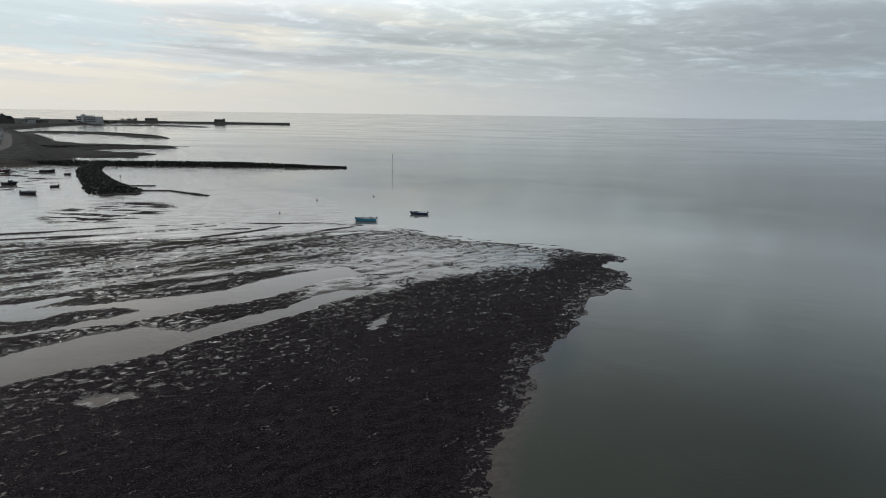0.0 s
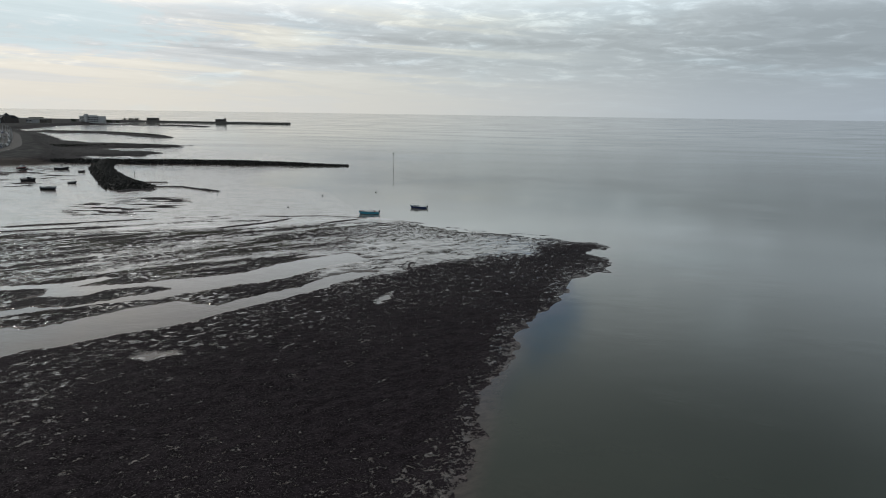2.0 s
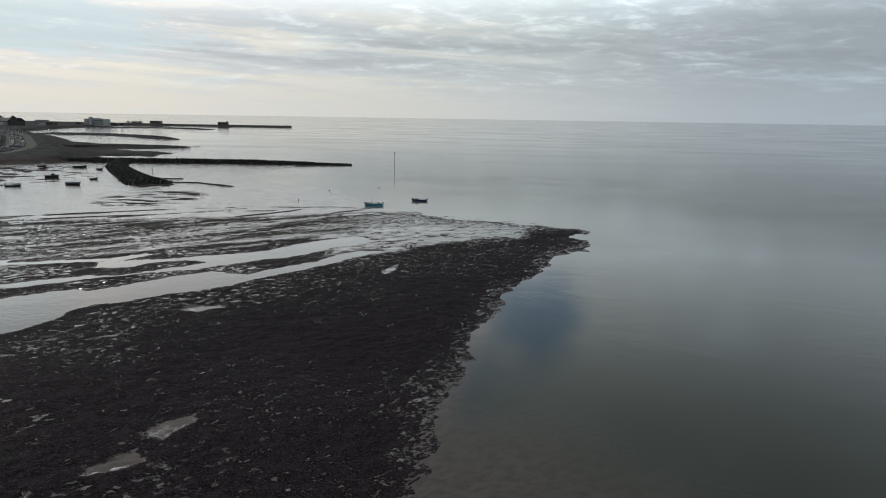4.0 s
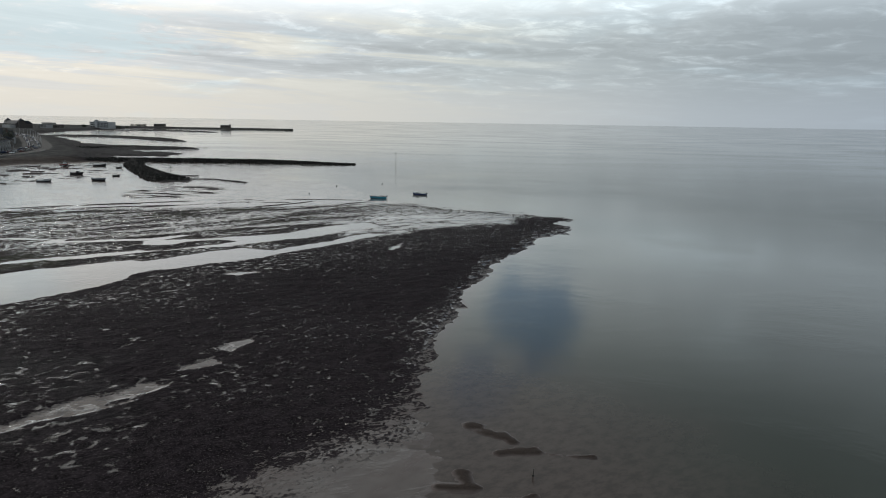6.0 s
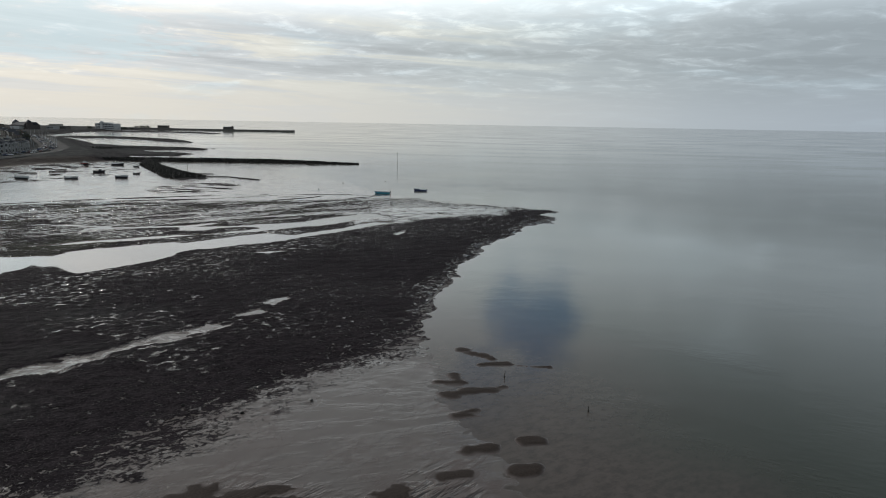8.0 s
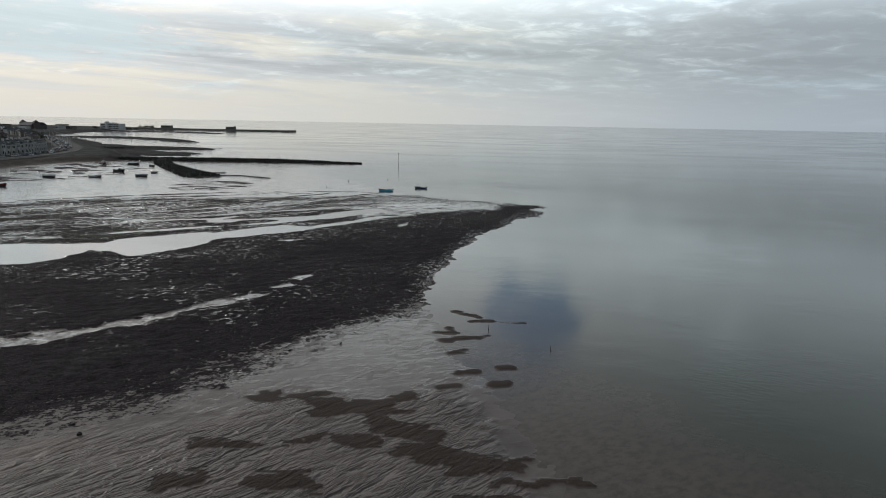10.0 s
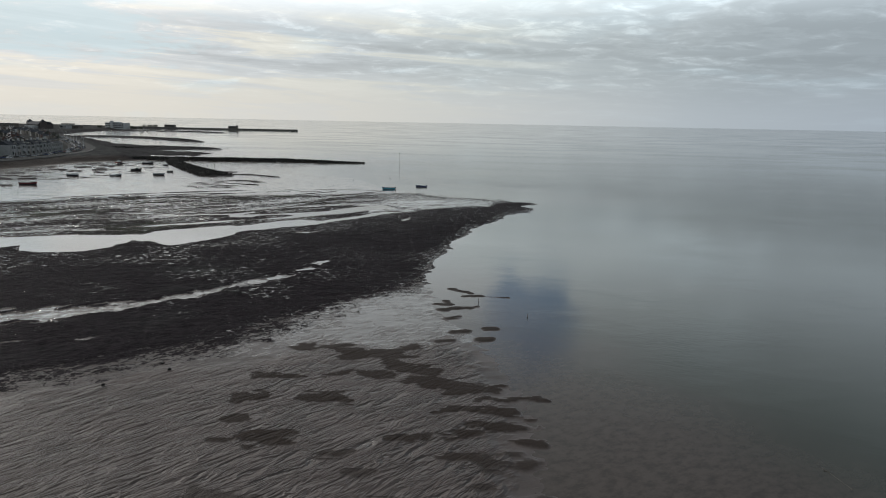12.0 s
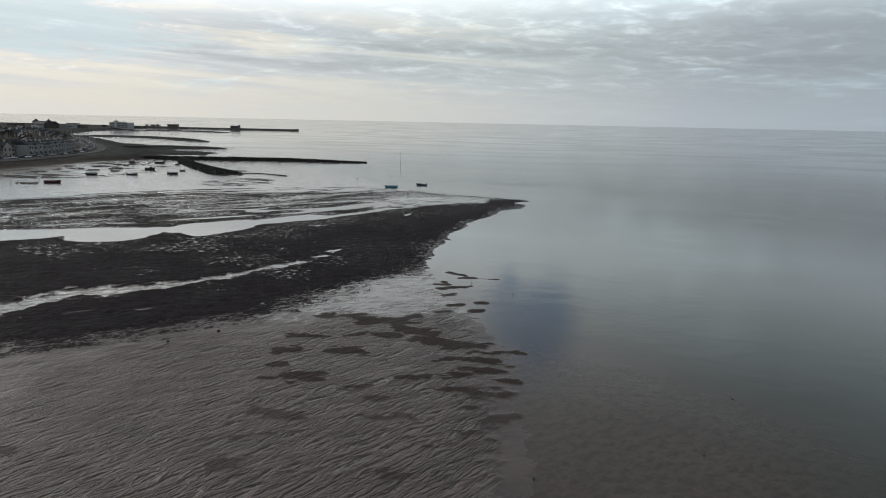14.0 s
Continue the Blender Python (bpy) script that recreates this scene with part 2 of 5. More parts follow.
    h = n.math("MULTIPLY", h, n.math("SUBTRACT", 1.0, puddle))
    bump(n, p, h, 0.8, 0.11)


def sea_water(n, p):
    depth = attr(n, "depth")
    f = n.remap(depth, 0.0, 1.0)
    silt = n.noise(n.mapped(n.pos, (1, 1, 0)), 0.03, 4, 0.6)
    deep = n.mix(n.remap(silt, 0.3, 0.7), (0.017, 0.022, 0.014), (0.025, 0.030, 0.020))
    spots = n.noise(n.mapped(n.pos, (0.7, 1.1, 0), -30), 0.9, 6, 0.7)
    shoal = n.mix(n.remap(spots, 0.38, 0.66), (0.062, 0.046, 0.039), (0.034, 0.024, 0.020))
    n.put(n.mix(f, n.mix(attr(n, "silty"), shoal, (0.125, 0.122, 0.108)), deep), p.inputs["Base Color"])
    p.inputs["IOR"].default_value = 1.33
    lanes = n.noise(n.mapped(n.pos, (0.006, 0.02, 0), 10), 1.0, 4, 0.6)
    n.put(n.remap(lanes, 0.35, 0.65, 0.05, 0.13), p.inputs["Roughness"])
    small = n.noise(n.mapped(n.pos, (0.5, 1.0, 0), 20), 1.6, 4, 0.55)
    swell = n.noise(n.mapped(n.pos, (0.5, 1.0, 0), -14), 0.22, 3, 0.5)
    paws = n.remap(n.noise(n.mapped(n.pos, (0.03, 0.05, 0), 20), 1.0, 3, 0.6), 0.48, 0.62)
    chop = n.noise(n.mapped(n.pos, (0.5, 1.6, 0), 25), 1.1, 3, 0.5, 0.3)
    h = n.math("ADD", n.math("MULTIPLY", small, 0.35), swell)
    h = n.math("MULTIPLY", h, n.remap(lanes, 0.3, 0.7, 0.25, 1.0))
    h = n.math("ADD", h, n.math("MULTIPLY", chop, n.math("MULTIPLY", paws, 0.9)))
    bump(n, p, h, 0.18, 0.12)


MUD = material("tidal_flat", tidal_flat)
SEA = material("sea_water", sea_water)
ROCK = coat("groyne_rock", (0.021, 0.020, 0.018), 0.85, 0.5, 0.6, relief=0.08, gloss=0.15)

# ---- the lie of the land ----


def lattice(ix, iy, seed):
    h = (ix * 374761393 + iy * 668265263 + seed * 974711) & 0x7FFFFFFF
    h = ((h ^ (h >> 13)) * 1274126177) & 0x7FFFFFFF
    return ((h ^ (h >> 16)) & 0xFFFF) / 65535.0


def vnoise(x, y, seed=0):
    ix, iy = np.floor(x).astype(np.int64), np.floor(y).astype(np.int64)
    fx, fy = x - ix, y - iy
    fx, fy = fx * fx * (3 - 2 * fx), fy * fy * (3 - 2 * fy)
    a = lattice(ix, iy, seed) * (1 - fx) + lattice(ix + 1, iy, seed) * fx
    b = lattice(ix, iy + 1, seed) * (1 - fx) + lattice(ix + 1, iy + 1, seed) * fx
    return a * (1 - fy) + b * fy


def fbm(x, y, seed=0, octaves=4):
    s, a, t = 0.0, 1.0, 0.0
    for k in range(octaves):
        s, t = s + a * vnoise(x * 2 ** k, y * 2 ** k, seed + k), t + a
        a *= 0.55
    return s / t


def step(a, b, v):
    q = np.clip((v - a) / (b - a), 0, 1)
    return q * q * (3 - 2 * q)


def line_dist(x, y, pts, closed=False):
    """Distance to a line of points, and how far along it (0 to 1) the nearest place lies."""
    best, where = np.full(x.shape, 1e9), np.zeros(x.shape)
    pairs = list(zip(pts, pts[1:] + pts[:1] if closed else pts[1:]))
    for i, ((ax, ay), (bx, by)) in enumerate(pairs):
        dx, dy = bx - ax, by - ay
        q = np.clip(((x - ax) * dx + (y - ay) * dy) / (dx * dx + dy * dy), 0, 1)
        d = np.hypot(x - ax - q * dx, y - ay - q * dy)
        near = d < best
        best, where = np.where(near, d, best), np.where(near, (i + q) / len(pairs), where)
    return best, where


def inside(x, y, pts):
    c = np.zeros(x.shape, bool)
    for (ax, ay), (bx, by) in zip(pts, pts[1:] + pts[:1]):
        if ay != by:
            c ^= ((ay > y) != (by > y)) & (x < (bx - ax) * (y - ay) / (by - ay) + ax)
    return c


def area(x, y, pts):
    """Signed distance to the edge of an area, positive within."""
    return line_dist(x, y, pts, True)[0] * np.where(inside(x, y, pts), 1, -1)


# the farther flats, where the tide has left the shore
FAR_FLAT = [(-34, 206), (-47, 234), (-67, 244), (-82, 257), (-88, 282), (-80, 330), (-87, 369), (-114, 419), (-161, 468), (-204, 505),
            (-310, 673), (-370, 856), (-394, 1017), (-480, 1120), (-700, 1180), (-1400, 1200), (-2500, 400), (-900, -140)]
# everything that the low tide has bared
BARED = [(12, -140), (11, -70), (12, -45), (8, -28), (1, -10), (-2, 12), (-1, 20), (2, 34), (4.7, 46), (5.8, 53.5), (7.4, 58), (9.2, 63), (11.5, 70),
         (12.6, 75.5), (16.5, 82.8), (19.3, 84.5), (21.6, 91.5), (24.2, 97), (25, 103), (28, 106), (33, 110.5), (36.5, 109), (35.2, 113), (38, 118.5),
         (38.5, 123.5), (35.3, 124), (34.8, 128), (38, 131.5), (41, 130.5), (42, 133.6), (40.5, 138), (36, 140.5), (30.6, 146.4), (22.8, 149.2), (10.4, 153.5),
         (-2.7, 162), (-14, 169.5), (-25, 181), *FAR_FLAT]
# the bed of weed, north and south of the channel
WEED = [(-130, -56), (-66, -46), (-58, -44), (-53.6, -41), (-47, -38), (-39.5, -33), (-32, -29.5), (-28, -23), (-23.5, -17), (-20, -10.5), (-18, -6), (-13, -0.5),
        (-8, 3.5), (-3, 11), (-1, 20), (2, 34), (4.7, 46), (5.8, 53.5), (7.4, 58), (9.2, 63), (12.6, 75.5), (19.3, 84.5), (24.2, 97), (28, 106), (36, 109.5),
        (38, 118.5), (38.5, 123.5), (35, 126), (38, 131.5), (41.5, 131), (40.5, 137), (30.6, 145.5), (22.8, 148.5), (8, 153),
        (-9, 164), (-27, 160), (-38, 156), (-53, 150), (-72, 147), (-90, 143), (-117, 139), (-146, 125), (-169, 107), (-230, 60), (-240, -20)]
CHANNEL = [(-260, -20), (-150, 26), (-113, 42), (-96, 42), (-80, 54), (-68, 55), (-52, 72), (-38, 88), (-26, 105), (-10, 114), (4, 121), (20, 131), (36, 140)]
# the water that stands in it, its northern arm with a weedy isle, and the pools of the southern bed
POOL = [(-200, -8), (-116, 30), (-109, 34), (-104, 38.5), (-101, 33), (-95, 30.5), (-85, 32.5), (-81, 38), (-80, 47), (-75.5, 46.5), (-72, 43.5), (-67.5, 41.6),
        (-63.5, 46), (-60, 50.4), (-57, 55.5), (-56.5, 61), (-55, 64.5), (-50.4, 66), (-44.5, 71), (-39.5, 74.5), (-34, 80.5), (-29.5, 85.5), (-24, 91),
        (-20.5, 96), (-17, 101), (-12, 107), (-17, 108), (-23.3, 102), (-25.6, 96.5), (-29.4, 93), (-34, 88.8), (-36.7, 85.2), (-41, 85.6), (-44.5, 87), (-48.2, 84.5), (-52, 80.5),
        (-56, 77), (-59.6, 73.5), (-66.6, 72.5), (-72, 68), (-77, 65), (-80.6, 61), (-82, 57), (-90, 55.5), (-102, 54), (-113, 50), (-128, 46.6), (-205, 22)]
ARM = [(-92, 65), (-84, 73), (-76, 77), (-69, 89), (-70, 93.5), (-58.5, 97), (-50.8, 100.5), (-46.5, 101.5), (-38.7, 107), (-35, 113), (-28, 119), (-21, 125), (-15, 119),
       (-22, 113), (-27, 106), (-31.6, 99), (-36.6, 97), (-40, 94), (-45, 89.8), (-47.7, 87.5), (-52, 85.5), (-61, 82), (-72, 74.5), (-84, 68)]
ISLE = [(-75, 78), (-66, 83.5), (-60, 84), (-56, 87.5), (-53, 91), (-48, 94), (-52.4, 95), (-58.2, 92.5), (-61, 88.8), (-68, 87)]
RUN = [(-90, -42), (-79.4, -24), (-75.7, -19.8), (-73.5, -15.5), (-71, -13.6), (-64.7, -12), (-58.8, -9.8), (-52, -6.6), (-45.6, -0.3), (-41.4, 2.8), (-38.4, 8),
       (-34.7, 10.8), (-31, 14.2), (-29.3, 12), (-32, 8.6), (-35.8, 4.6), (-38.6, 2), (-40.8, -1.5), (-43, -5), (-49, -8.8), (-53, -12.6), (-57.6, -15.5),
       (-62.6, -19.5), (-68, -21), (-70, -22.5), (-71, -28), (-74, -32), (-80, -44)]
POOLS = [[(-30.8, 15.8), (-30.4, 18), (-27.4, 21), (-25.6, 19.2), (-28.6, 16.6)], [(-28, 23.6), (-27, 27.3), (-24.4, 28.9), (-23.4, 26.6), (-25.6, 22.5)],
         [(-41.5, 61.8), (-39.6, 64), (-35, 66.2), (-34, 63.8), (-37, 61.3)], [(-10.8, 86.8), (-9.8, 90.8), (-8, 93.2), (-8.2, 89.5), (-9.6, 86.6)],
         [(-18.4, 56.6), (-17.4, 58.4), (-15.7, 57.6), (-16.4, 55.8)],
         [(-92, 88), (-66, 94), (-61, 101), (-64, 101.5), (-70, 97), (-92, 90.5)], [(-112, 93), (-88, 91.5), (-88, 93.5), (-110, 95)]]
DELTA = [(-19, 98), (-30, 108), (-28, 124), (-16, 140), (4, 143), (24, 145), (21, 126), (4, 116), (-7, 107)]
# smooth sand under a film of water, below the weed
FILM = [(-36, -31), (-28, -20), (-22, -11), (-14, -4), (-5, 2), (3, -2), (3, -22), (-4, -28), (-16, -26), (-26, -33)]
# thin, slightly raised lines across the bare mud, dark with the weed's colour
MUD_LINES = [[(-128, 138), (-112, 151), (-98, 158), (-87, 163), (-73, 168), (-60, 172), (-47, 172), (-35, 174), (-22, 171)], [(-118, 141), (-100, 148), (-84, 154), (-72, 161), (-62, 168)],
         [(-60, 152), (-50, 160), (-44, 168)], [(-150, 128), (-128, 143), (-112, 152), (-100, 156)], [(-95, 147), (-80, 156), (-66, 162), (-52, 164)], [(-36, 158), (-30, 164), (-24, 169)]]
# low weedy trails on the mud by the rock spur
TRAILS = [([(-120, 236), (-106, 239), (-97, 233), (-87, 227)], 1.5), ([(-128, 252), (-118, 253.5)], 0.7), ([(-114, 228), (-122, 224)], 2.5)]
# strips of weed that lie off the southern bed
LOBES = [([(-61, -47.6), (-52, -45)], 0.9), ([(-33, -28), (-24.5, -26)], 0.6), ([(-46, -40), (-41, -38)], 0.4)]
# flat weedy scars among the boats: x, y, length, width
SCARS = [(-227, 222, 7, 2.2), (-205, 240, 8, 2), (-214, 268, 9, 2.5), (-222, 290, 6, 2.5), (-203, 262, 6, 1.6), (-212, 283, 5, 2), (-196, 250, 7, 1.6), (-218, 248, 8, 2),
         (-232, 262, 6, 2), (-190, 236, 5, 1.4), (-208, 300, 5, 2), (-202, 275, 5, 1.5), (-226, 240, 5, 2), (-196, 165, 9, 1.6), (-205, 195, 7, 1.5)]
# rough stone and weed below the promenade
ARMOUR = [(-262, 338), (-234, 346), (-240, 372), (-272, 425), (-286, 446), (-262, 452), (-238, 478), (-238, 494), (-290, 520), (-330, 550), (-372, 585), (-400, 600), (-330, 500), (-290, 430)]
LAND = [(-336, 60), (-288, 195), (-268, 244), (-262, 269), (-258, 293), (-255, 316), (-229, 338), (-240, 365), (-268, 412), (-300, 455), (-330, 500), (-400, 600),
        (-480, 700), (-565, 790), (-610, 940), (-625, 1100), (-640, 1255), (-560, 1262), (-560, 1290), (-650, 1310), (-1200, 1420),
        (-3200, 1420), (-3200, 60)]
BANKS = [([(-214, 408), (-235, 416), (-262, 426)], 26), ([(-236, 496), (-275, 504), (-310, 500), (-345, 520)], 30),
         ([(-300, 655), (-330, 690), (-400, 735), (-480, 745)], 20), ([(-400, 1046), (-470, 1075), (-560, 1060), (-640, 1030)], 26)]
# low dark humps of silty sand at the water's edge: from x, y to x, y, and half the width
HUMPS_A = [(4.2, 4.4, 7.0, 2.4, 0.7), (7.0, 2.6, 8.0, 1.4, 0.9), (6.6, -0.6, 9.9, -0.3, 0.7), (11.3, -0.9, 14.9, -1.2, 0.35), (1.3, -6.0, 3.6, -6.1, 0.8), (3.0, -4.2, 3.3, -5.6, 0.6),
           (2.1, -9.2, 5.1, -8.2, 0.8), (5.1, -8.2, 8.7, -7.2, 0.6), (3.0, -14.0, 5.0, -13.1, 0.6), (9.4, -19.4, 10.6, -19.2, 0.8), (4.0, -21.2, 6.0, -20.6, 0.5),
           (1.6, -25.8, 3.6, -25.0, 0.5), (8.2, -24.4, 9.6, -24.0, 0.9)]
HUMPS_B = [(-18.7, -28.8, -14.8, -29.1, 0.7), (-14.8, -28.7, -9.8, -30.7, 1.2), (-10.5, -31.7, -4.0, -30.5, 1.5), (-4.0, -30.2, -2.0, -28.6, 1.0), (-8.8, -38.3, -4.7, -37.8, 0.8),
           (-4.3, -35.6, 0.3, -38.2, 1.6), (-0.7, -40.0, 4.3, -42.8, 1.4), (3.0, -43.3, 7.0, -42.6, 0.9), (7.0, -42.6, 9.8, -41.0, 0.4), (6.8, -45.0, 10.5, -45.4, 0.9),
           (10.5, -45.4, 13.2, -45.2, 0.35), (1.6, -48.7, 10.2, -48.5, 0.8), (5.6, -52.4, 12.6, -52.5, 0.9), (10.4, -55.5, 12.6, -55.4, 0.8)]
HUMPS_C = [(6.2, -59.3, 9.8, -59.3, 0.9), (-3.9, -55.3, -0.1, -54.7, 0.9), (2.2, -54.4, 5.6, -53.5, 0.7), (-24.6, -39.3, -16.3, -39.4, 0.6), (-14.3, -45.6, -10.5, -45.5, 1.2),
           (-19.2, -55.6, -15.5, -55.1, 1.6), (-22.4, -55.7, -20.3, -55.7, 1.0), (-10.0, -57.9, -8.5, -57.8, 0.9), (-22.4, -45.9, -19.7, -44.4, 0.7),
           (-22.3, -51.4, -20.7, -51.2, 0.6), (-13.7, -38.9, -11.0, -38.0, 0.8), (1.1, -58.5, 5.0, -58.8, 0.6), (-20.5, -65.5, -15.0, -66.1, 1.0), (-20.3, -70.7, -16.5, -70.8, 0.9)]
HUMPS_D = [(-7.6, -66.6, -2.2, -66.4, 0.7), (4.9, -72.1, 7.1, -71.7, 0.7), (7.2, -66.9, 10.3, -66.1, 0.7), (0.5, -72.8, 6.3, -69.8, 0.6), (-21.0, -77.0, -18.5, -76.4, 1.1),
           (-3.3, -78.8, 0.6, -78.4, 0.8), (-44.6, -74.5, -42.8, -74.5, 0.8), (3.0, -64.0, 5.5, -63.6, 0.7), (-7.0, -62.5, -5.0, -62.0, 0.8)]


def shore_rise(x, y):
    """How far inland a place lies, and the height of the dry shore there."""
    land = area(x, y, LAND) + (fbm(x / 12, y / 12, 111, 3) - 0.5) * 3
    return land, np.where(land > -26, 0.2 * step(-19, -12, land) + 2.65 * step(-13, -1, land) + 0.8 * step(-2, 4, land) + 5 * step(40, 260, land) * step(700, 500, y), -9)


def ground_at(x, y):
    """Height of the ground, how much weed covers it, how far puddles break the weed, town, dryness, the broken northern beds, and how far the sand is rippled."""
    u, v = x * 0.82 + y * 0.57, -x * 0.57 + y * 0.82        # along and across the tide's streaks
    wig = (fbm(x / 7, y / 7, 3, 4) - 0.5) * 2.2 + (fbm(x / 1.2, y / 1.2, 5, 2) - 0.5) * 2.0
    bared = area(x, y, BARED) + wig * 0.5
    weed_in = area(x, y, WEED) + wig * 0.8
    weed_in = weed_in + (fbm(u / 8, v / 3, 141, 4) - 0.53) * 9 * step(14, -6, y) * (1 - step(4, 14, weed_in))
    sands = step(-20, -42, x) * step(0, -25, y)
    z = np.where(bared > 0, (0.03 + 0.06 * step(16, 4, y) + 0.03 * sands) * np.tanh(bared / 6), 0.012 * bared - 0.0012 * bared ** 2)
    z = np.maximum(z, -2.5)
    z = z + (fbm(x / 1.7, y / 0.9, 17, 3) - 0.5) * 0.05 * (1 - step(5, 12, np.abs(bared))) * step(16, 4, y)
    z = z + (fbm(x / 7, y / 4, 11, 4) - 0.5) * 0.09 * step(-10, 2, bared) * step(-15, 5, y)
    film = step(-8, 5, area(x, y, FILM) + wig + (fbm(u / 9, v / 4, 155, 3) - 0.5) * 9)
    ripple = 1 - np.abs(2 * fbm(u / 2.6, v / 1.0, 151, 3) - 1) * 2.2
    z = z + 0.015 * ripple * fbm(x / 8, y / 6, 153, 2) * film * (1 - step(-1.5, 1, weed_in))
    level = np.where(weed_in > 1, -0.07, z - 0.12 * step(95, 125, y) - 0.012 * step(-26, -50, y) * step(-2, 3, bared) + 0.025 * step(-15, -34, x) * step(10, -8, y) + 0.07 * (1 - step(1, 9, bared + wig)) * (1 - film) - 0.10 * film)
    z = z + (0.17 + 0.26 * (fbm(x / 1.5, y / 1.2, 15, 3) - 0.45) + 0.12 * (fbm(x / 0.8, y / 0.7, 16, 2) - 0.5)) * step(-0.5, 2.5, weed_in) * step(-1, 2, bared)
    weed = step(-5.0 - 4.0 * step(20, 5, y), 3.0 + 3.0 * step(20, 5, y), weed_in) * (0.80 + 0.64 * fbm(x / 22, y / 16, 83, 3))
    # the channel and the ground north of it
    side = (y - np.interp(x, [p[0] for p in CHANNEL], [p[1] for p in CHANNEL])) * 0.8 - (fbm(u / 22, v / 12, 31, 3) - 0.5) * 6
    north = step(-3, 4, side) * step(-1, 1, weed_in)
    weed = weed * (1 + 0.22 * step(-20, -50, side) + 0.20 * step(-12, -40, x))
    streak = fbm(u / 17, v / 2.8, 41, 4)
    broken = fbm(x / 6, y / 6, 45, 3)
    gaps = step(0.47 - 0.11 * step(-30, 0, x) + 0.07 * step(-45, -80, x), 0.68, streak + (broken - 0.5) * 0.3)
    weed = weed * (1 - north * (0.06 + gaps * (0.75 - 0.22 * step(-55, -75, x))))
    weed = weed + 0.30 * north * step(-55, -85, x) * step(0.4, 0.6, broken)
    lanes = step(0.56, 0.63, fbm(u / 24, v / 1.7, 47, 3) + (broken - 0.5) * 0.15)
    weed = weed * (1 - 0.65 * lanes * north)
    thin = step(-42, -8, x) * north
    weed = weed * (1 - thin) + thin * (0.20 + 0.62 * fbm(u / 8, v / 3, 57, 3)) * step(-3, 2, weed_in)
    z = z - north * (0.08 + gaps * 0.10)
    fray = wig * 0.35 + (fbm(u / 5, v / 2.0, 21, 4) - 0.5) * 2.2
    pool = np.maximum(area(x, y, POOL), area(x, y, ARM)) + fray
    pool = np.minimum(pool, fray - area(x, y, ISLE) - 0.4)
    cut = step(-0.6, 0.7, pool)
    z = z * (1 - cut) - 0.20 * cut
    lined = step(-6, -4, pool) * (1 - cut) * step(-1, 1, weed_in) * step(-22, -32, x)
    weed = np.maximum(weed, 1.25 * lined) * (1 - cut)
    z = np.where(lined > 0.3, np.maximum(z, 0.13), z)
    delta = step(-3, 5, area(x, y, DELTA) + (fbm(u / 9, v / 4, 125, 3) - 0.5) * 11)
    weed = weed * (1 - delta) + delta * (0.01 + 0.50 * step(0.47, 0.74, fbm(u / 5, v / 1.8, 127, 4)))
    # the runnel and the lone pools, ragged and half grown over to the west
    run = area(x, y, RUN) + (fbm(u / 3.2, v / 1.3, 67, 4) - 0.5) * (3.6 + 5.0 * step(-48, -66, x)) + wig * 0.25
    for pts in POOLS:
        run = np.maximum(run, area(x, y, pts) + fray * 0.7)
    side_run, _ = line_dist(x, y, [(-76, -38), (-66, -30.5), (-59, -28.4), (-50, -26)])
    run = np.maximum(run, 0.7 - side_run + (fbm(u / 2.4, v / 0.9, 69, 3) - 0.56) * 4)
    rcut = step(-0.4, 0.8, run)
    z, weed = z - rcut * 0.24, weed * (1 - 0.94 * rcut)
    # how many small puddles break the beds
    calm = fbm(x / 16, y / 12, 133, 3)
    pans = (0.38 + 0.52 * step(0.40, 0.64, calm)) * step(3, 12, weed_in) * (1 - 0.75 * step(-14, -26, y + 0.55 * (x + 40))) * (1 - 0.25 * step(-20, -50, x) * step(20, -10, y))
    edge = step(6, 1, bared + (fbm(x / 3, y / 3, 143, 3) - 0.5) * 6) * step(14, 22, y)
    pans = pans * (1 - 0.6 * step(-24, -10, x) * step(96, 82, y))
    pans = np.maximum(pans, 0.30 * edge) + 0.25 * step(-9, -2, side) * step(-1, 1, weed_in)
    for pts in MUD_LINES:
        rd, _ = line_dist(x, y, pts)
        rd = rd + (fbm(x / 9, y / 9, 71, 3) - 0.5) * 2.2
        thin_line = 1 - step(0.25, 0.70, np.abs(rd))
        weed, z = np.maximum(weed, 1.7 * thin_line), z + 0.12 * thin_line
    # half-bare fringe along the eastern edge
    weed = weed * (1 - 0.34 * step(6, 1, bared + (fbm(x / 3, y / 3, 143, 3) - 0.5) * 6) * step(14, 22, y) * step(128, 112, y))
    # humps of sand
    crumb = (fbm(x / 3.0, y / 1.2, 91, 5) - 0.53) * 5.0
    for x0, y0, x1, y1, wd in HUMPS_A + HUMPS_B + HUMPS_C + HUMPS_D:
        near = np.hypot(x - (x0 + x1) / 2, y - (y0 + y1) / 2) < 10
        d = line_dist(x[near], y[near], [(x0, y0), (x1, y1)])[0] + crumb[near] * (1 - 0.6 * step(-27.5, -26, y0))
        soft = 0.5 + 0.5 * step(-50, -62, y0)
        full = wd * (1.15 - 0.35 * step(-43, -48, y0) - 0.35 * step(-27.5, -26, y0))
        hump = 1 - step(full - soft * 0.6, full + soft, d)
        level[near] = np.maximum(level[near], (0.26 - 0.07 * step(-50, -66, y0)) * hump)
        z[near] = np.maximum(z[near], -0.08 + 0.22 * hump)
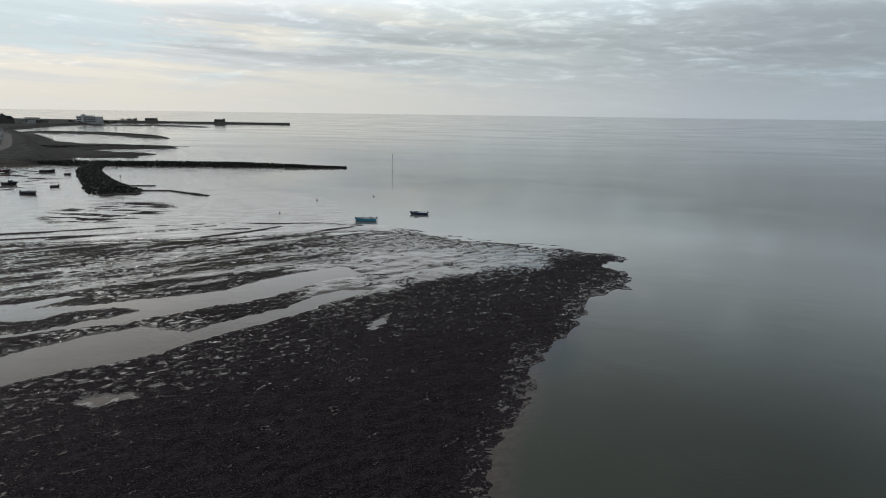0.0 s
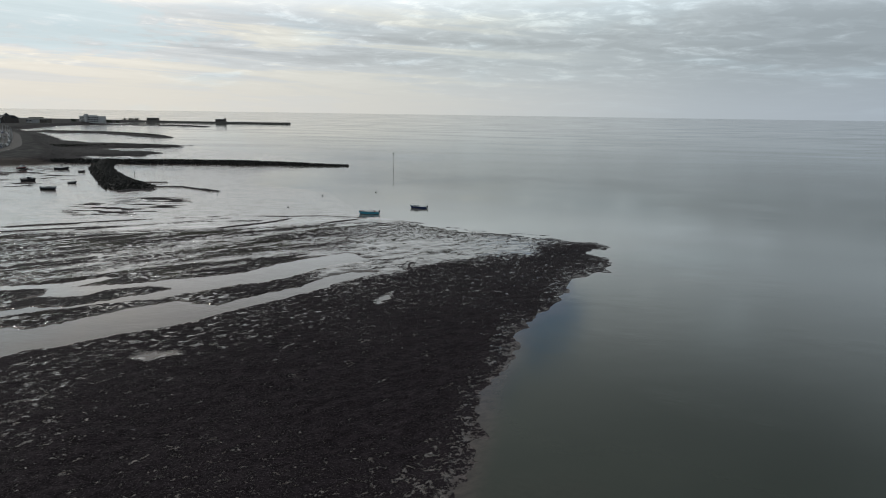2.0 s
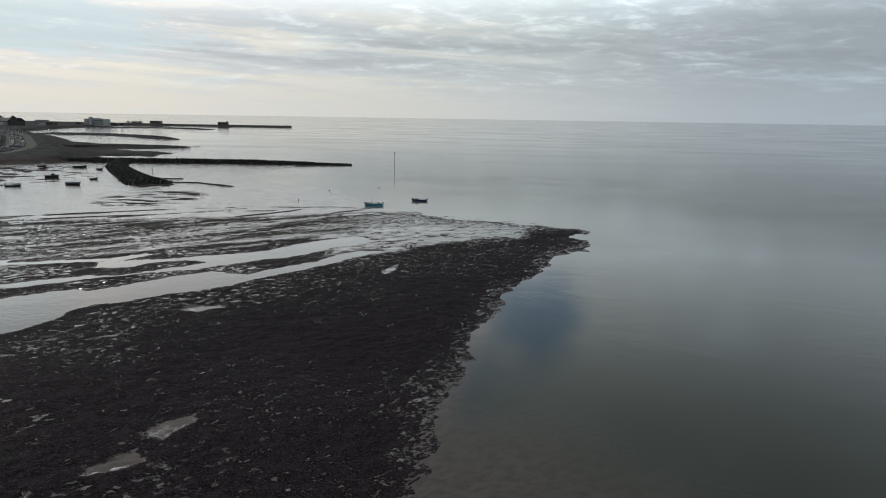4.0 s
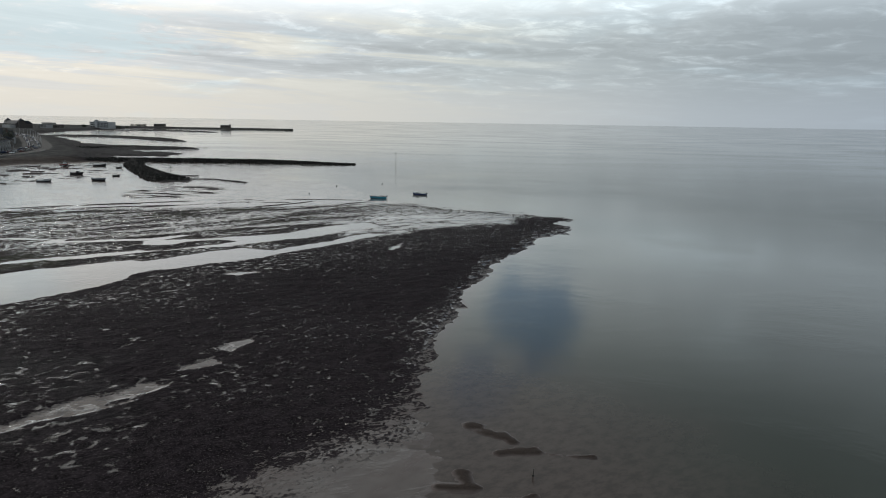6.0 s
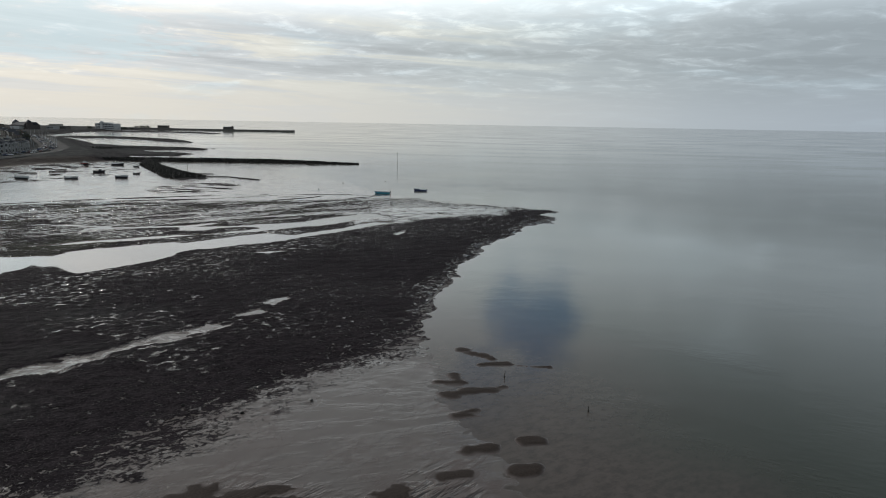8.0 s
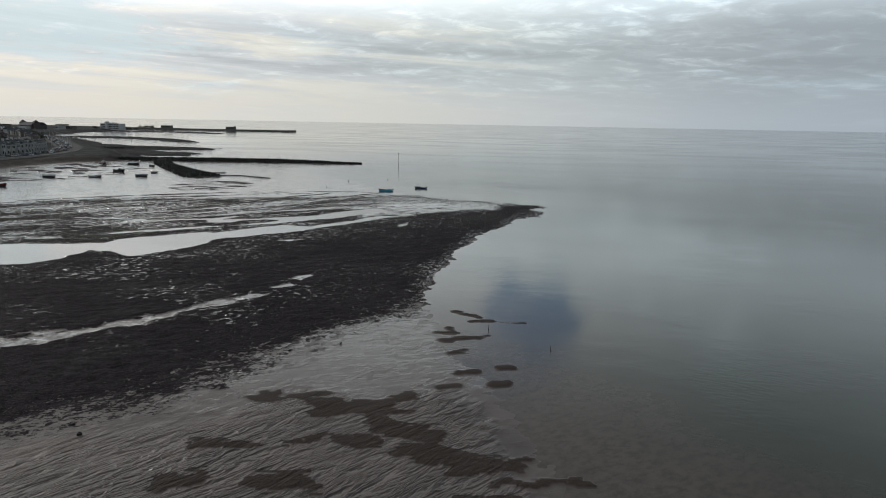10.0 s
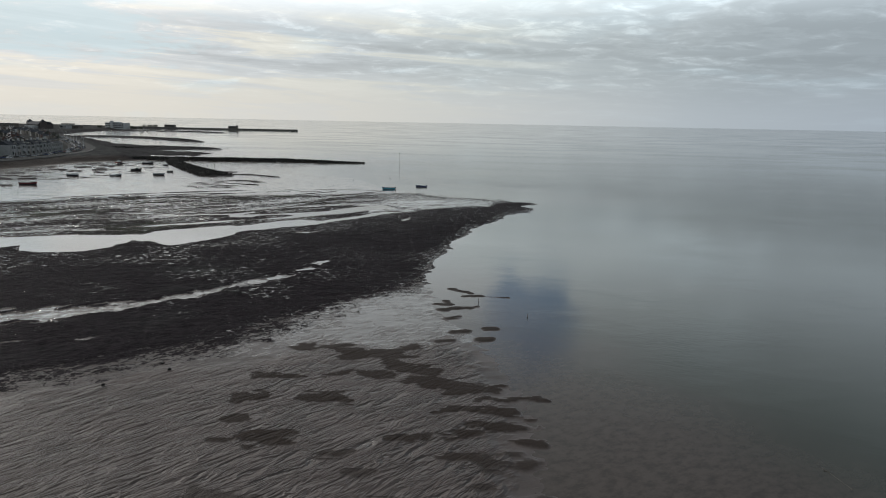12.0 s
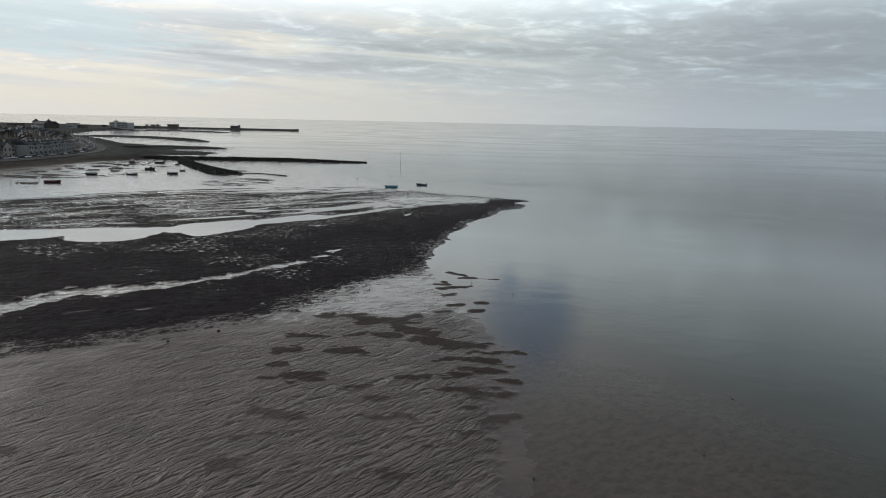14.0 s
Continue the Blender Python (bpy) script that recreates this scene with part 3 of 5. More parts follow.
    # banks of weed and stone farther along the shore
    for pts, wide in BANKS:
        d, _ = line_dist(x, y, pts)
        d = d + (fbm(x / 14, y / 14, 95, 3) - 0.5) * wide * 0.8
        rise = 1 - step(wide * 0.45, wide, d)
        z, weed = z + rise * 1.5, np.maximum(weed, 2.2 * step(0.05, 0.35, rise))
    for pts, wide in TRAILS:
        d = line_dist(x, y, pts)[0] + (fbm(x / 4, y / 3, 97, 3) - 0.5) * wide * 1.6
        trail = 1 - step(wide * 0.5, wide * 1.2, d)
        z, weed = z + 0.45 * trail, np.maximum(weed, 2.2 * trail)
    for pts, wide in LOBES:
        d = line_dist(x, y, pts)[0] + (fbm(x / 3, y / 1.4, 98, 4) - 0.5) * 3.0
        lobe = 1 - step(wide * 0.5, wide + 0.8, d)
        z, weed = z + 0.10 * lobe, np.maximum(weed, 0.95 * lobe)
    for sx, sy, ln, wd in SCARS:
        r = np.hypot((x - sx) / ln * 1.3, (y - sy) / wd / 1.8) + (fbm(x / 4, y / 3, 99, 3) - 0.5) * 1.3
        scar = 1 - step(0.5, 0.9, r)
        z, weed = z + 0.5 * scar, np.maximum(weed, 2.0 * scar)
    spread = step(0.60, 0.66, fbm(x / 9, y / 5, 101, 3)) * step(-8, 6, 60 - np.hypot((x + 215) * 1.2, y - 250)) * step(-238, -225, x)
    smear = step(0.50, 0.60, fbm(x / 9, y / 2.4, 107, 4)) * (1 - step(12, 20, np.hypot(x + 102, (y - 189) * 0.8)))
    weed = np.maximum(weed, np.maximum(spread, smear) * 1.5)
    # the shore, its slope and the town's ground behind it
    land, rise = shore_rise(x, y)
    z = np.maximum(z, rise)
    town = step(-4, 4, land)
    armour = np.maximum(step(-26, -16, land) * step(330, 345, y), step(-4, 3, area(x, y, ARMOUR) + (fbm(x / 8, y / 8, 109, 3) - 0.5) * 12))
    z = z + 0.9 * armour * (1 - town) * fbm(x / 3, y / 3, 113, 3)
    weed = np.maximum(weed * (1 - step(-18, -10, land)), armour * 2.0)
    level = level + (0.3 - level) * step(-21, -15, land)
    return z, weed, pans, town, level, north, step(0.5, 8, bared + wig) * (1 - 0.95 * film) * (0.2 + 0.8 * step(-4, -17, weed_in))


def sheet(name, xs, ys, fields, mat, label, category, smooth=True):
    """A grid of ground; xs and ys are 2D arrays, fields a dict of float layers, z among them."""
    r, c = xs.shape
    co = np.stack([xs, ys, fields.pop("z")], -1).reshape(-1, 3).astype(np.float32)
    i = np.arange(r * c).reshape(r, c)
    quads = np.stack([i[:-1, :-1], i[:-1, 1:], i[1:, 1:], i[1:, :-1]], -1).reshape(-1, 4).astype(np.int32)
    me = bpy.data.meshes.new(name)
    me.vertices.add(len(co))
    me.vertices.foreach_set("co", co.ravel())
    me.loops.add(quads.size)
    me.loops.foreach_set("vertex_index", quads.ravel())
    me.polygons.add(len(quads))
    me.polygons.foreach_set("loop_start", np.arange(0, quads.size, 4, dtype=np.int32))
    me.polygons.foreach_set("use_smooth", np.full(len(quads), smooth))
    for k, v in fields.items():
        me.attributes.new(k, "FLOAT", "POINT").data.foreach_set("value", v.ravel().astype(np.float32))
    me.update(calc_edges=True)
    me.materials.append(mat)
    return tagged(new(name, me), label, category, kind="structure")


def build_ground():
    ys, s = [-420, -330, -250, -190, -150, -120, -100], -94.0
    while s < 1480:
        ys.append(s)
        s += 0.34 * (1 + max(0, s - 50) / (100 if s < 260 else 72))
    ys = np.array(ys + [1600, 2000])
    q = np.concatenate([[-3.0, -1.5, -0.6, -0.2], np.linspace(0, 1, 560)])
    xl = -0.78 * np.maximum(ys + 142, 60) - 12
    xs = xl[:, None] + (64 - xl[:, None]) * q[None, :]
    yy = np.repeat(ys[:, None], len(q), 1)
    z, weed, pans, town, level, north, rippled = ground_at(xs, yy)
    sheet("ground", xs, yy, dict(z=z, weed=weed, pans=pans, town=town, level=level, north=north, rippled=rippled), MUD,
          "brown tidal sand and wet mud under dark seaweed", "tidal flat")


def spread_out(lo, hi, step0, a, b, grow=1.25):
    """Even steps from a to b, growing ones out to lo and hi."""
    mid = list(np.arange(a, b, step0))
    left, right, d = [a], [b], step0
    while right[-1] < hi or left[-1] > lo:
        d *= grow
        right.append(min(hi, right[-1] + d))
        left.append(max(lo, left[-1] - d))
    return np.unique(np.round(left + mid + right, 3))


def build_sea():
    gx = spread_out(-4900, 4900, 1.5, -80, 90)
    gy = spread_out(-2500, 4990, 1.5, -110, 200)
    xs, ys = np.meshgrid(gx, gy)
    bared = area(xs, ys, BARED)
    shelf = area(xs, ys, [(30, -140), (32, -75), (26, -55), (17, -42), (14, -20), (12, 0), (2, 14), (-20, 20), (-60, -140)])
    shallow = np.maximum(step(-30, 8, shelf + (fbm(xs / 9, ys / 9, 7, 3) - 0.5) * 10), step(-4, 1, bared))
    silty = step(-90, 10, bared) * step(110, 165, ys)
    sheet("water", xs, ys, dict(z=np.zeros(xs.shape), depth=1 - np.maximum(shallow, silty), silty=silty), SEA, "calm grey-green sea at low tide", "sea")


build_ground()
build_sea()


# ---- helpers for things ----


def part(name, bm, mat, parent=None, label="", at=None):
    """Links a bmesh as one mesh object, under a thing or a part."""
    me = bpy.data.meshes.new(name)
    bm.to_mesh(me)
    bm.free()
    me.materials.append(mat)
    ob = new(name, me)
    ob.parent = parent
    if at is not None:
        ob.matrix_basis = at
    return tagged(ob, label)


def thing(name, label, category, group="", m=None):
    ob = new(name)
    ob.empty_display_size = 0.2
    if m is not None:
        ob.matrix_basis = m
    return tagged(ob, label, category, group)


def block(bm, cx, cy, cz, sx, sy, sz, soft=0.0):
    """A box of that size about a centre, its edges eased."""
    made = bmesh.ops.create_cube(bm, size=1.0)["verts"]
    bmesh.ops.scale(bm, vec=(sx, sy, sz), verts=made)
    bmesh.ops.translate(bm, vec=(cx, cy, cz), verts=made)
    if soft:
        edges = list({e for v in made for e in v.link_edges})
        bmesh.ops.bevel(bm, geom=edges, offset=soft, segments=1, affect="EDGES")
    return bm


def box(cx, cy, cz, sx, sy, sz, soft=0.0):
    return block(bmesh.new(), cx, cy, cz, sx, sy, sz, soft)


def rod(a, b, r1, r2=None, sides=8):
    """A tapered round bar between two points."""
    bm = bmesh.new()
    a, b = Vector(a), Vector(b)
    made = bmesh.ops.create_cone(bm, cap_ends=True, segments=sides, radius1=r1, radius2=r1 if r2 is None else r2, depth=(b - a).length)["verts"]
    turn = (b - a).to_track_quat("Z", "Y").to_matrix().to_4x4()
    bmesh.ops.transform(bm, matrix=Matrix.Translation((a + b) / 2) @ turn, verts=made)
    return bm


def prism(profile, y0, y1):
    """A closed outline in x and z, drawn out from y0 to y1."""
    bm = bmesh.new()
    a = [bm.verts.new((x, y0, z)) for x, z in profile]
    b = [bm.verts.new((x, y1, z)) for x, z in profile]
    bm.faces.new(a)
    bm.faces.new(b[::-1])
    for i in range(len(a)):
        j = (i + 1) % len(a)
        bm.faces.new((a[j], a[i], b[i], b[j]))
    bmesh.ops.recalc_face_normals(bm, faces=bm.faces)
    return bm


def lump(bm, at, size, seed, squash=0.8, level=2):
    """An uneven stone or clump."""
    made = bmesh.ops.create_icosphere(bm, subdivisions=level, radius=1.0)["verts"]
    for v in made:
        q = noise.noise(v.co * 1.3 + Vector((seed * 3.7, seed, -seed)))
        v.co *= 1 + 0.45 * q
        v.co = Vector((v.co.x * size[0], v.co.y * size[1], v.co.z * size[2] * squash)) + Vector(at)
    return made


def ground_z(x, y):
    at = np.array([float(x)]), np.array([float(y)])
    land, rise = shore_rise(*at)
    return float(rise[0] if land[0] > 0 else ground_at(*at)[0][0])


# ---- rock groynes ----


def mound(pts, wide, high, seed, taper, flare):
    """The core of a rubble groyne along a line of points: a rough, rounded bank."""
    x = [p[0] for p in pts]
    y = [p[1] for p in pts]
    run = np.concatenate([[0], np.cumsum(np.hypot(np.diff(x), np.diff(y)))])
    n = int(run[-1] / 0.9)
    s = np.linspace(0, run[-1], n)
    px, py = np.interp(s, run, x), np.interp(s, run, y)
    tx, ty = np.gradient(px), np.gradient(py)
    ln = np.hypot(tx, ty)
    tx, ty = tx / ln, ty / ln
    prof = np.linspace(-1, 1, 15)
    end = np.clip(np.minimum((run[-1] - s) / taper, 1), 0.04, 1) ** 0.7
    broad = wide * (1 + flare * np.linspace(0, 1, n) ** 3)
    bm = bmesh.new()
    rows = []
    for i in range(n):
        row = []
        for q in prof:
            h = high * end[i] * max(0.0, 1 - abs(q) ** 1.7) - 0.15
            w = broad[i] * (0.55 + 0.45 * end[i]) * q
            a, b = px[i] - ty[i] * w, py[i] + tx[i] * w
            rough = noise.noise(Vector((a * 0.8, b * 0.8, seed))) * 0.45 + noise.noise(Vector((a * 0.2, b * 0.2, seed))) * 0.4
            row.append(bm.verts.new((a, b, h + rough * (1 - abs(q)) * 1.2)))
        rows.append(row)
    for r0, r1 in zip(rows, rows[1:]):
        for j in range(len(prof) - 1):
            bm.faces.new((r0[j], r1[j], r1[j + 1], r0[j + 1]))
    bmesh.ops.recalc_face_normals(bm, faces=bm.faces)
    return bm, list(zip(px, py, tx, ty, end, broad))


def boulders(line, wide, high, each, seed):
    """The loose stones over a groyne, as one heap of real stones."""
    rnd = random.Random(seed)
    shape = bmesh.new()
    bmesh.ops.create_icosphere(shape, subdivisions=2, radius=1.0)
    shape.verts.ensure_lookup_table()
    base = np.array([v.co[:] for v in shape.verts])
    tri = np.array([[v.index for v in f.verts] for f in shape.faces])
    shape.free()
    co, faces = [], []
    for px, py, tx, ty, end, broad in line:
        for _ in range(each):
            q = rnd.uniform(-1, 1)
            r = rnd.uniform(0.3, 0.8)
            w = broad * (0.55 + 0.45 * end) * q
            z = high * end * max(0.0, 1 - abs(q) ** 1.7)
            turn = np.array(Euler([rnd.uniform(0, 6) for _ in range(3)]).to_matrix())
            stretch = np.array([rnd.uniform(0.8, 1.3), rnd.uniform(0.7, 1.1), rnd.uniform(0.55, 0.85)]) * r
            pebble = base * (1 + 0.22 * np.array([noise.noise(Vector(b) * 1.7 + Vector((px, q, r))) for b in base]))[:, None]
            co.append(pebble * stretch @ turn.T + (px - ty * w + rnd.uniform(-0.5, 0.5), py + tx * w, z + 0.05))
            faces.append(tri + len(base) * len(faces))
    me = bpy.data.meshes.new("armour_rubble")
    me.from_pydata(np.concatenate(co).tolist(), [], np.concatenate(faces).tolist())
    return me


def groyne(pts, wide, high, each, seed, label, taper=12.0, flare=0.0):
    top = thing("rock_groyne", label, "groyne", "rock groynes")
    bm, line = mound(pts, wide, high, seed, taper, flare)
    part("core", bm, ROCK, top)
    me = boulders(line, wide, high, each, seed)
    me.materials.append(ROCK)
    heap = tagged(new("armour_rubble", me), kind="stuff")
    heap.parent = top
    tagged(heap, "dark tumbled armour stones", kind="stuff")
    return top


groyne([(-262, 336), (-240, 339), (-215, 343), (-189, 346), (-137, 349), (-88, 347), (-53, 345)], 5.0, 1.9, 7, 3,
       "long dark rubble groyne running out into the sea", 60.0)
groyne([(-190, 342), (-179, 315), (-163, 288), (-145, 262), (-131, 243), (-119, 229)], 5.2, 1.8, 8, 8, "broad dark rock spur on the wet mud", 8.0, 0.9)
groyne([(-330, 478), (-300, 476), (-265, 487), (-240, 490), (-222, 487)], 7, 1.8, 4, 15, "weedy stone groyne below the promenade")
groyne([(-480, 748), (-400, 738), (-330, 692), (-302, 656)], 7, 2.0, 3, 18, "low weedy groyne with marker posts")

# ---- marker posts ----
POST = coat("weathered_timber", (0.075, 0.065, 0.055), 0.8, 0.4, 4.0, relief=0.01)
RUST = coat("rusty_steel", (0.09, 0.06, 0.045), 0.7, 0.4, 6.0, metal=0.3)
CAGE = coat("dark_green_paint", (0.03, 0.05, 0.04), 0.6, 0.3, 5.0)


def beacon(x, y, high, label, top=True, r=0.11, z=-0.3):
    t = thing("marker_post", label, "marker post", "marker posts", pose(x, y, z))
    part("pole", rod((0, 0, 0), (0, 0, high), r, r * 0.7), RUST, t)
    part("collar", rod((0, 0, 0), (0, 0, 0.5), r * 2.6, r * 1.8), POST, t)
    if top:
        cage = part("topmark", rod((0, 0, high - 0.1), (0, 0, high + 0.55), 0.30, 0.26, 10), CAGE, t, "small dark topmark")
        part("cap", rod((0, 0, high + 0.55), (0, 0, high + 0.75), 0.28, 0.03, 10), CAGE, cage)
    return t


beacon(-25.5, 330.4, 8.6, "tall thin steel marker standing in the water")
beacon(-129, 249, 4.6, "short marker post on the rock spur", r=0.14)
beacon(-224, 488, 4.2, "thin post at a groyne's end", False)
beacon(-227, 489, 3.4, "thin short post at a groyne's end", False)
beacon(-306, 660, 6.0, "thin post at the end of a weedy groyne", False)
beacon(-314, 668, 6.4, "thin post on a weedy groyne", False)
beacon(-298, 652, 5.0, "thin post beside a weedy groyne", False)


def stake(x, y, high, lean):
    t = thing("wooden_stake", "short dark stake standing in shallow water", "stake", "stakes", pose(x, y, -0.35, lean, lean * 0.6))
    part("shaft", rod((0, 0, 0), (0, 0, high + 0.35), 0.06, 0.045, 7), POST, t)
    bm = bmesh.new()
    lump(bm, (0, 0, 0.36), (0.10, 0.10, 0.12), high)
    part("weed_tuft", bm, ROCK, t, "clump of weed on the stake")


stake(9.0, -4.2, 0.75, 6)
stake(17.0, -13.0, 0.65, -4)
stake(30.0, -74.0, 0.35, 12)
stake(11.0, -79.0, 0.3, -10)


def stone(x, y, r, seed):
    bm = bmesh.new()
    lump(bm, (0, 0, r * 0.35), (r, r * 0.85, r), seed, 0.7, 2)
    ob = part("stone", bm, ROCK, None, "dark weedy stone lying on wet sand", pose(x, y, ground_z(x, y), 0, 0, seed * 50))
    tagged(ob, category="stone", group="stones on the sand")


for i, (x, y, r) in enumerate(((-34.3, -37.9, 0.26), (-40.4, -43.0, 0.24), (-25.5, -13.5, 0.22), (-19.0, -14.6, 0.2), (-36, -36, 0.2), (-12.5, -11.5, 0.18))):
    stone(x, y, r, i + 1)

# ---- boats ----
WHITE = coat("white_gelcoat", (0.45, 0.46, 0.46), 0.35, 0.12, 2.0)
TEAL = coat("turquoise_paint", (0.035, 0.26, 0.36), 0.4, 0.2, 2.0)
NAVY = coat("navy_paint", (0.016, 0.028, 0.10), 0.4, 0.25, 2.0)
FOUL = coat("dark_antifouling", (0.018, 0.020, 0.026), 0.7, 0.3, 3.0)
TAR = coat("tarred_planks", (0.022, 0.022, 0.024), 0.65, 0.3, 3.0)
MAROON = coat("maroon_paint", (0.12, 0.018, 0.022), 0.5, 0.3, 3.0)
RED = coat("red_paint", (0.32, 0.03, 0.025), 0.5, 0.3, 3.0)
GREYBOAT = coat("grey_paint", (0.30, 0.31, 0.32), 0.5, 0.2, 3.0)
DECK = coat("grey_deck", (0.26, 0.27, 0.27), 0.7, 0.25, 4.0)
ORANGE = coat("orange_plastic", (0.5, 0.10, 0.02), 0.5, 0.2, 4.0)
STEEL = coat("dull_steel", (0.35, 0.36, 0.37), 0.4, 0.2, 6.0, metal=0.8)
ENGINE = coat("black_plastic", (0.016, 0.016, 0.018), 0.45, 0.2, 5.0)


def dark_glass(n, p):
    n.put(n.mix(n.noise(n.obj, 2.0), (0.010, 0.013, 0.016), (0.022, 0.026, 0.030)), p.inputs["Base Color"])
    p.inputs["Roughness"].default_value = 0.08


GLASS = material("dark_glass", dark_glass)


def hull_ring(length, beam, levels):
    """Rings of points from stern to bow; levels are (height at midships, share of beam, rise to the bow, overhang)."""
    rings = []
    for z0, share, rise, hang in levels:
        ring = []
        for i in range(13):
            s = i / 12
            full = (0.82 + 0.18 * min(1, s / 0.35)) * (1 - max(0, (s - 0.45) / 0.55) ** 2.1)
            ring.append((s * (length + hang) - length / 2, max(0.015, beam / 2 * share * full), z0 + rise * max(0, s - 0.3) ** 2 * 2.0))
        rings.append(ring)
    return rings


def shell(rings, close_top=False, close_stern=True):
    """A skin over the rings, both sides alike."""
    bm = bmesh.new()
    grid = []
    for ring in rings:
        left = [bm.verts.new((x, b, z)) for x, b, z in ring]
        right = [bm.verts.new((x, -b, z)) for x, b, z in ring]
        grid.append((left, right))
    for (l0, r0), (l1, r1) in zip(grid, grid[1:]):
        for i in range(12):
            bm.faces.new((l0[i], l0[i + 1], l1[i + 1], l1[i]))
            bm.faces.new((r0[i + 1], r0[i], r1[i], r1[i + 1]))
        bm.faces.new((l0[12], r0[12], r1[12], l1[12]))
        if close_stern:
            bm.faces.new((r0[0], l0[0], l1[0], r1[0]))
    for k, use in ((0, True), (-1, close_top)):
        if use:
            left, right = grid[k]
            for i in range(12):
                bm.faces.new((left[i], left[i + 1], right[i + 1], right[i]))
    bmesh.ops.recalc_face_normals(bm, faces=bm.faces)
    return bm


def boat(name, label, category, x, y, heading_deg, length, beam, side, topside, low=FOUL, cabin="", mast=0.0, engine=True, tilt=0.0, z=0.0, group="", fender=False, boot=0.10):
    t = thing(name, label, category, group, pose(x, y, z, tilt, 0, heading_deg))
    free = 0.13 * length
    levels = [(-0.28, 0.15, 0.10, -0.5), (-0.12, 0.74, 0.18, -0.25), (boot, 0.90, 0.12, -0.05)]
    part("bottom", shell(hull_ring(length, beam, levels)), low, t, "dark underwater paint")
    levels = [(boot, 0.905, 0.12, -0.05), (free * 0.7, 0.97, 0.2, 0.1), (free, 1.0, 0.32, 0.22)]
    hull = part("hull", shell(hull_ring(length, beam, levels)), side, t)
    strake = [(free - 0.05, 1.02, 0.32, 0.24), (free + 0.05, 1.03, 0.32, 0.26), (free + 0.05, 0.93, 0.32, 0.10), (free - 0.12, 0.91, 0.30, 0.08)]
    part("gunwale", shell(hull_ring(length, beam, strake)), topside, hull)
    deck = [(free - 0.22, 0.90, 0.28, 0.02), (free - 0.16, 0.90, 0.28, 0.02)]
    part("deck", shell(hull_ring(length, beam, deck), True), DECK, t)
    for sx in (-0.22, 0.02):
        part("thwart", box(sx * length, 0, free - 0.08, 0.28, beam * 0.78, 0.06, 0.015), POST, t)
    if cabin:
        c0, c1, ch = {"cuddy": (0.02, 0.34, 0.55), "house": (-0.02, 0.24, 1.15), "low": (-0.05, 0.32, 0.40)}[cabin]
        a, b = c0 * length, c1 * length
        z0 = free - 0.18
        house = part("cabin", prism([(a, z0), (b, z0), (b - 0.12, z0 + ch * 0.35), (b - 0.3 - ch * 0.3, z0 + ch), (a, z0 + ch)], -beam * 0.34, beam * 0.34), topside, t)
        part("roof", box((a + b - 0.3 - ch * 0.3) / 2, 0, z0 + ch + 0.03, b - a - 0.2 - ch * 0.2, beam * 0.74, 0.06, 0.02), WHITE, house)
        for sy in (-1, 1):
            part("window", box(a + (b - a) * 0.38, sy * beam * 0.342, z0 + ch * 0.66, (b - a) * 0.5, 0.02, ch * 0.36), GLASS, house, "dark cabin window")
        slope = math.degrees(math.atan2(ch * 0.65, 0.18 + ch * 0.3))
        part("windscreen", box(0, 0, 0, ch * 0.62, beam * 0.56, 0.03), GLASS, house, "raked windscreen", pose(b - 0.19 - ch * 0.15, 0, z0 + ch * 0.70, 0, slope, 0))
    if mast:
        m = part("mast", rod((0.12 * length, 0, free - 0.2), (0.12 * length, 0, free + mast), 0.05, 0.03), STEEL, t)
        part("crosstree", rod((0.12 * length, -0.35, free + mast * 0.7), (0.12 * length, 0.35, free + mast * 0.7), 0.025), STEEL, m)
    if engine:
        e = part("outboard_engine", box(-length / 2 - 0.18, 0, free + 0.12, 0.42, 0.34, 0.5, 0.08), ENGINE, t)
        part("engine_leg", box(-length / 2 - 0.22, 0, free - 0.55, 0.16, 0.12, 0.95, 0.03), ENGINE, e)
    if fender:
        for fx, fs in ((0.40, 0.26), (-0.30, 0.2)):
            bm = bmesh.new()
            lump(bm, (fx * length, 0.25, free + 0.12), (fs, fs, fs), 4, 1.0)
            part("buoy", bm, ORANGE, t, "orange mooring buoy on deck")
        part("pot_hauler", rod((-0.12 * length, -0.3, free - 0.2), (-0.12 * length, -0.3, free + 0.7), 0.06), STEEL, t)
        part("wheel_stand", box(-0.25 * length, 0, free + 0.15, 0.45, 0.6, 0.75, 0.05), WHITE, t)
        part("fish_box", box(0.20 * length, -0.2, free + 0.05, 0.7, 0.5, 0.35, 0.04), GREYBOAT, t)
    return t


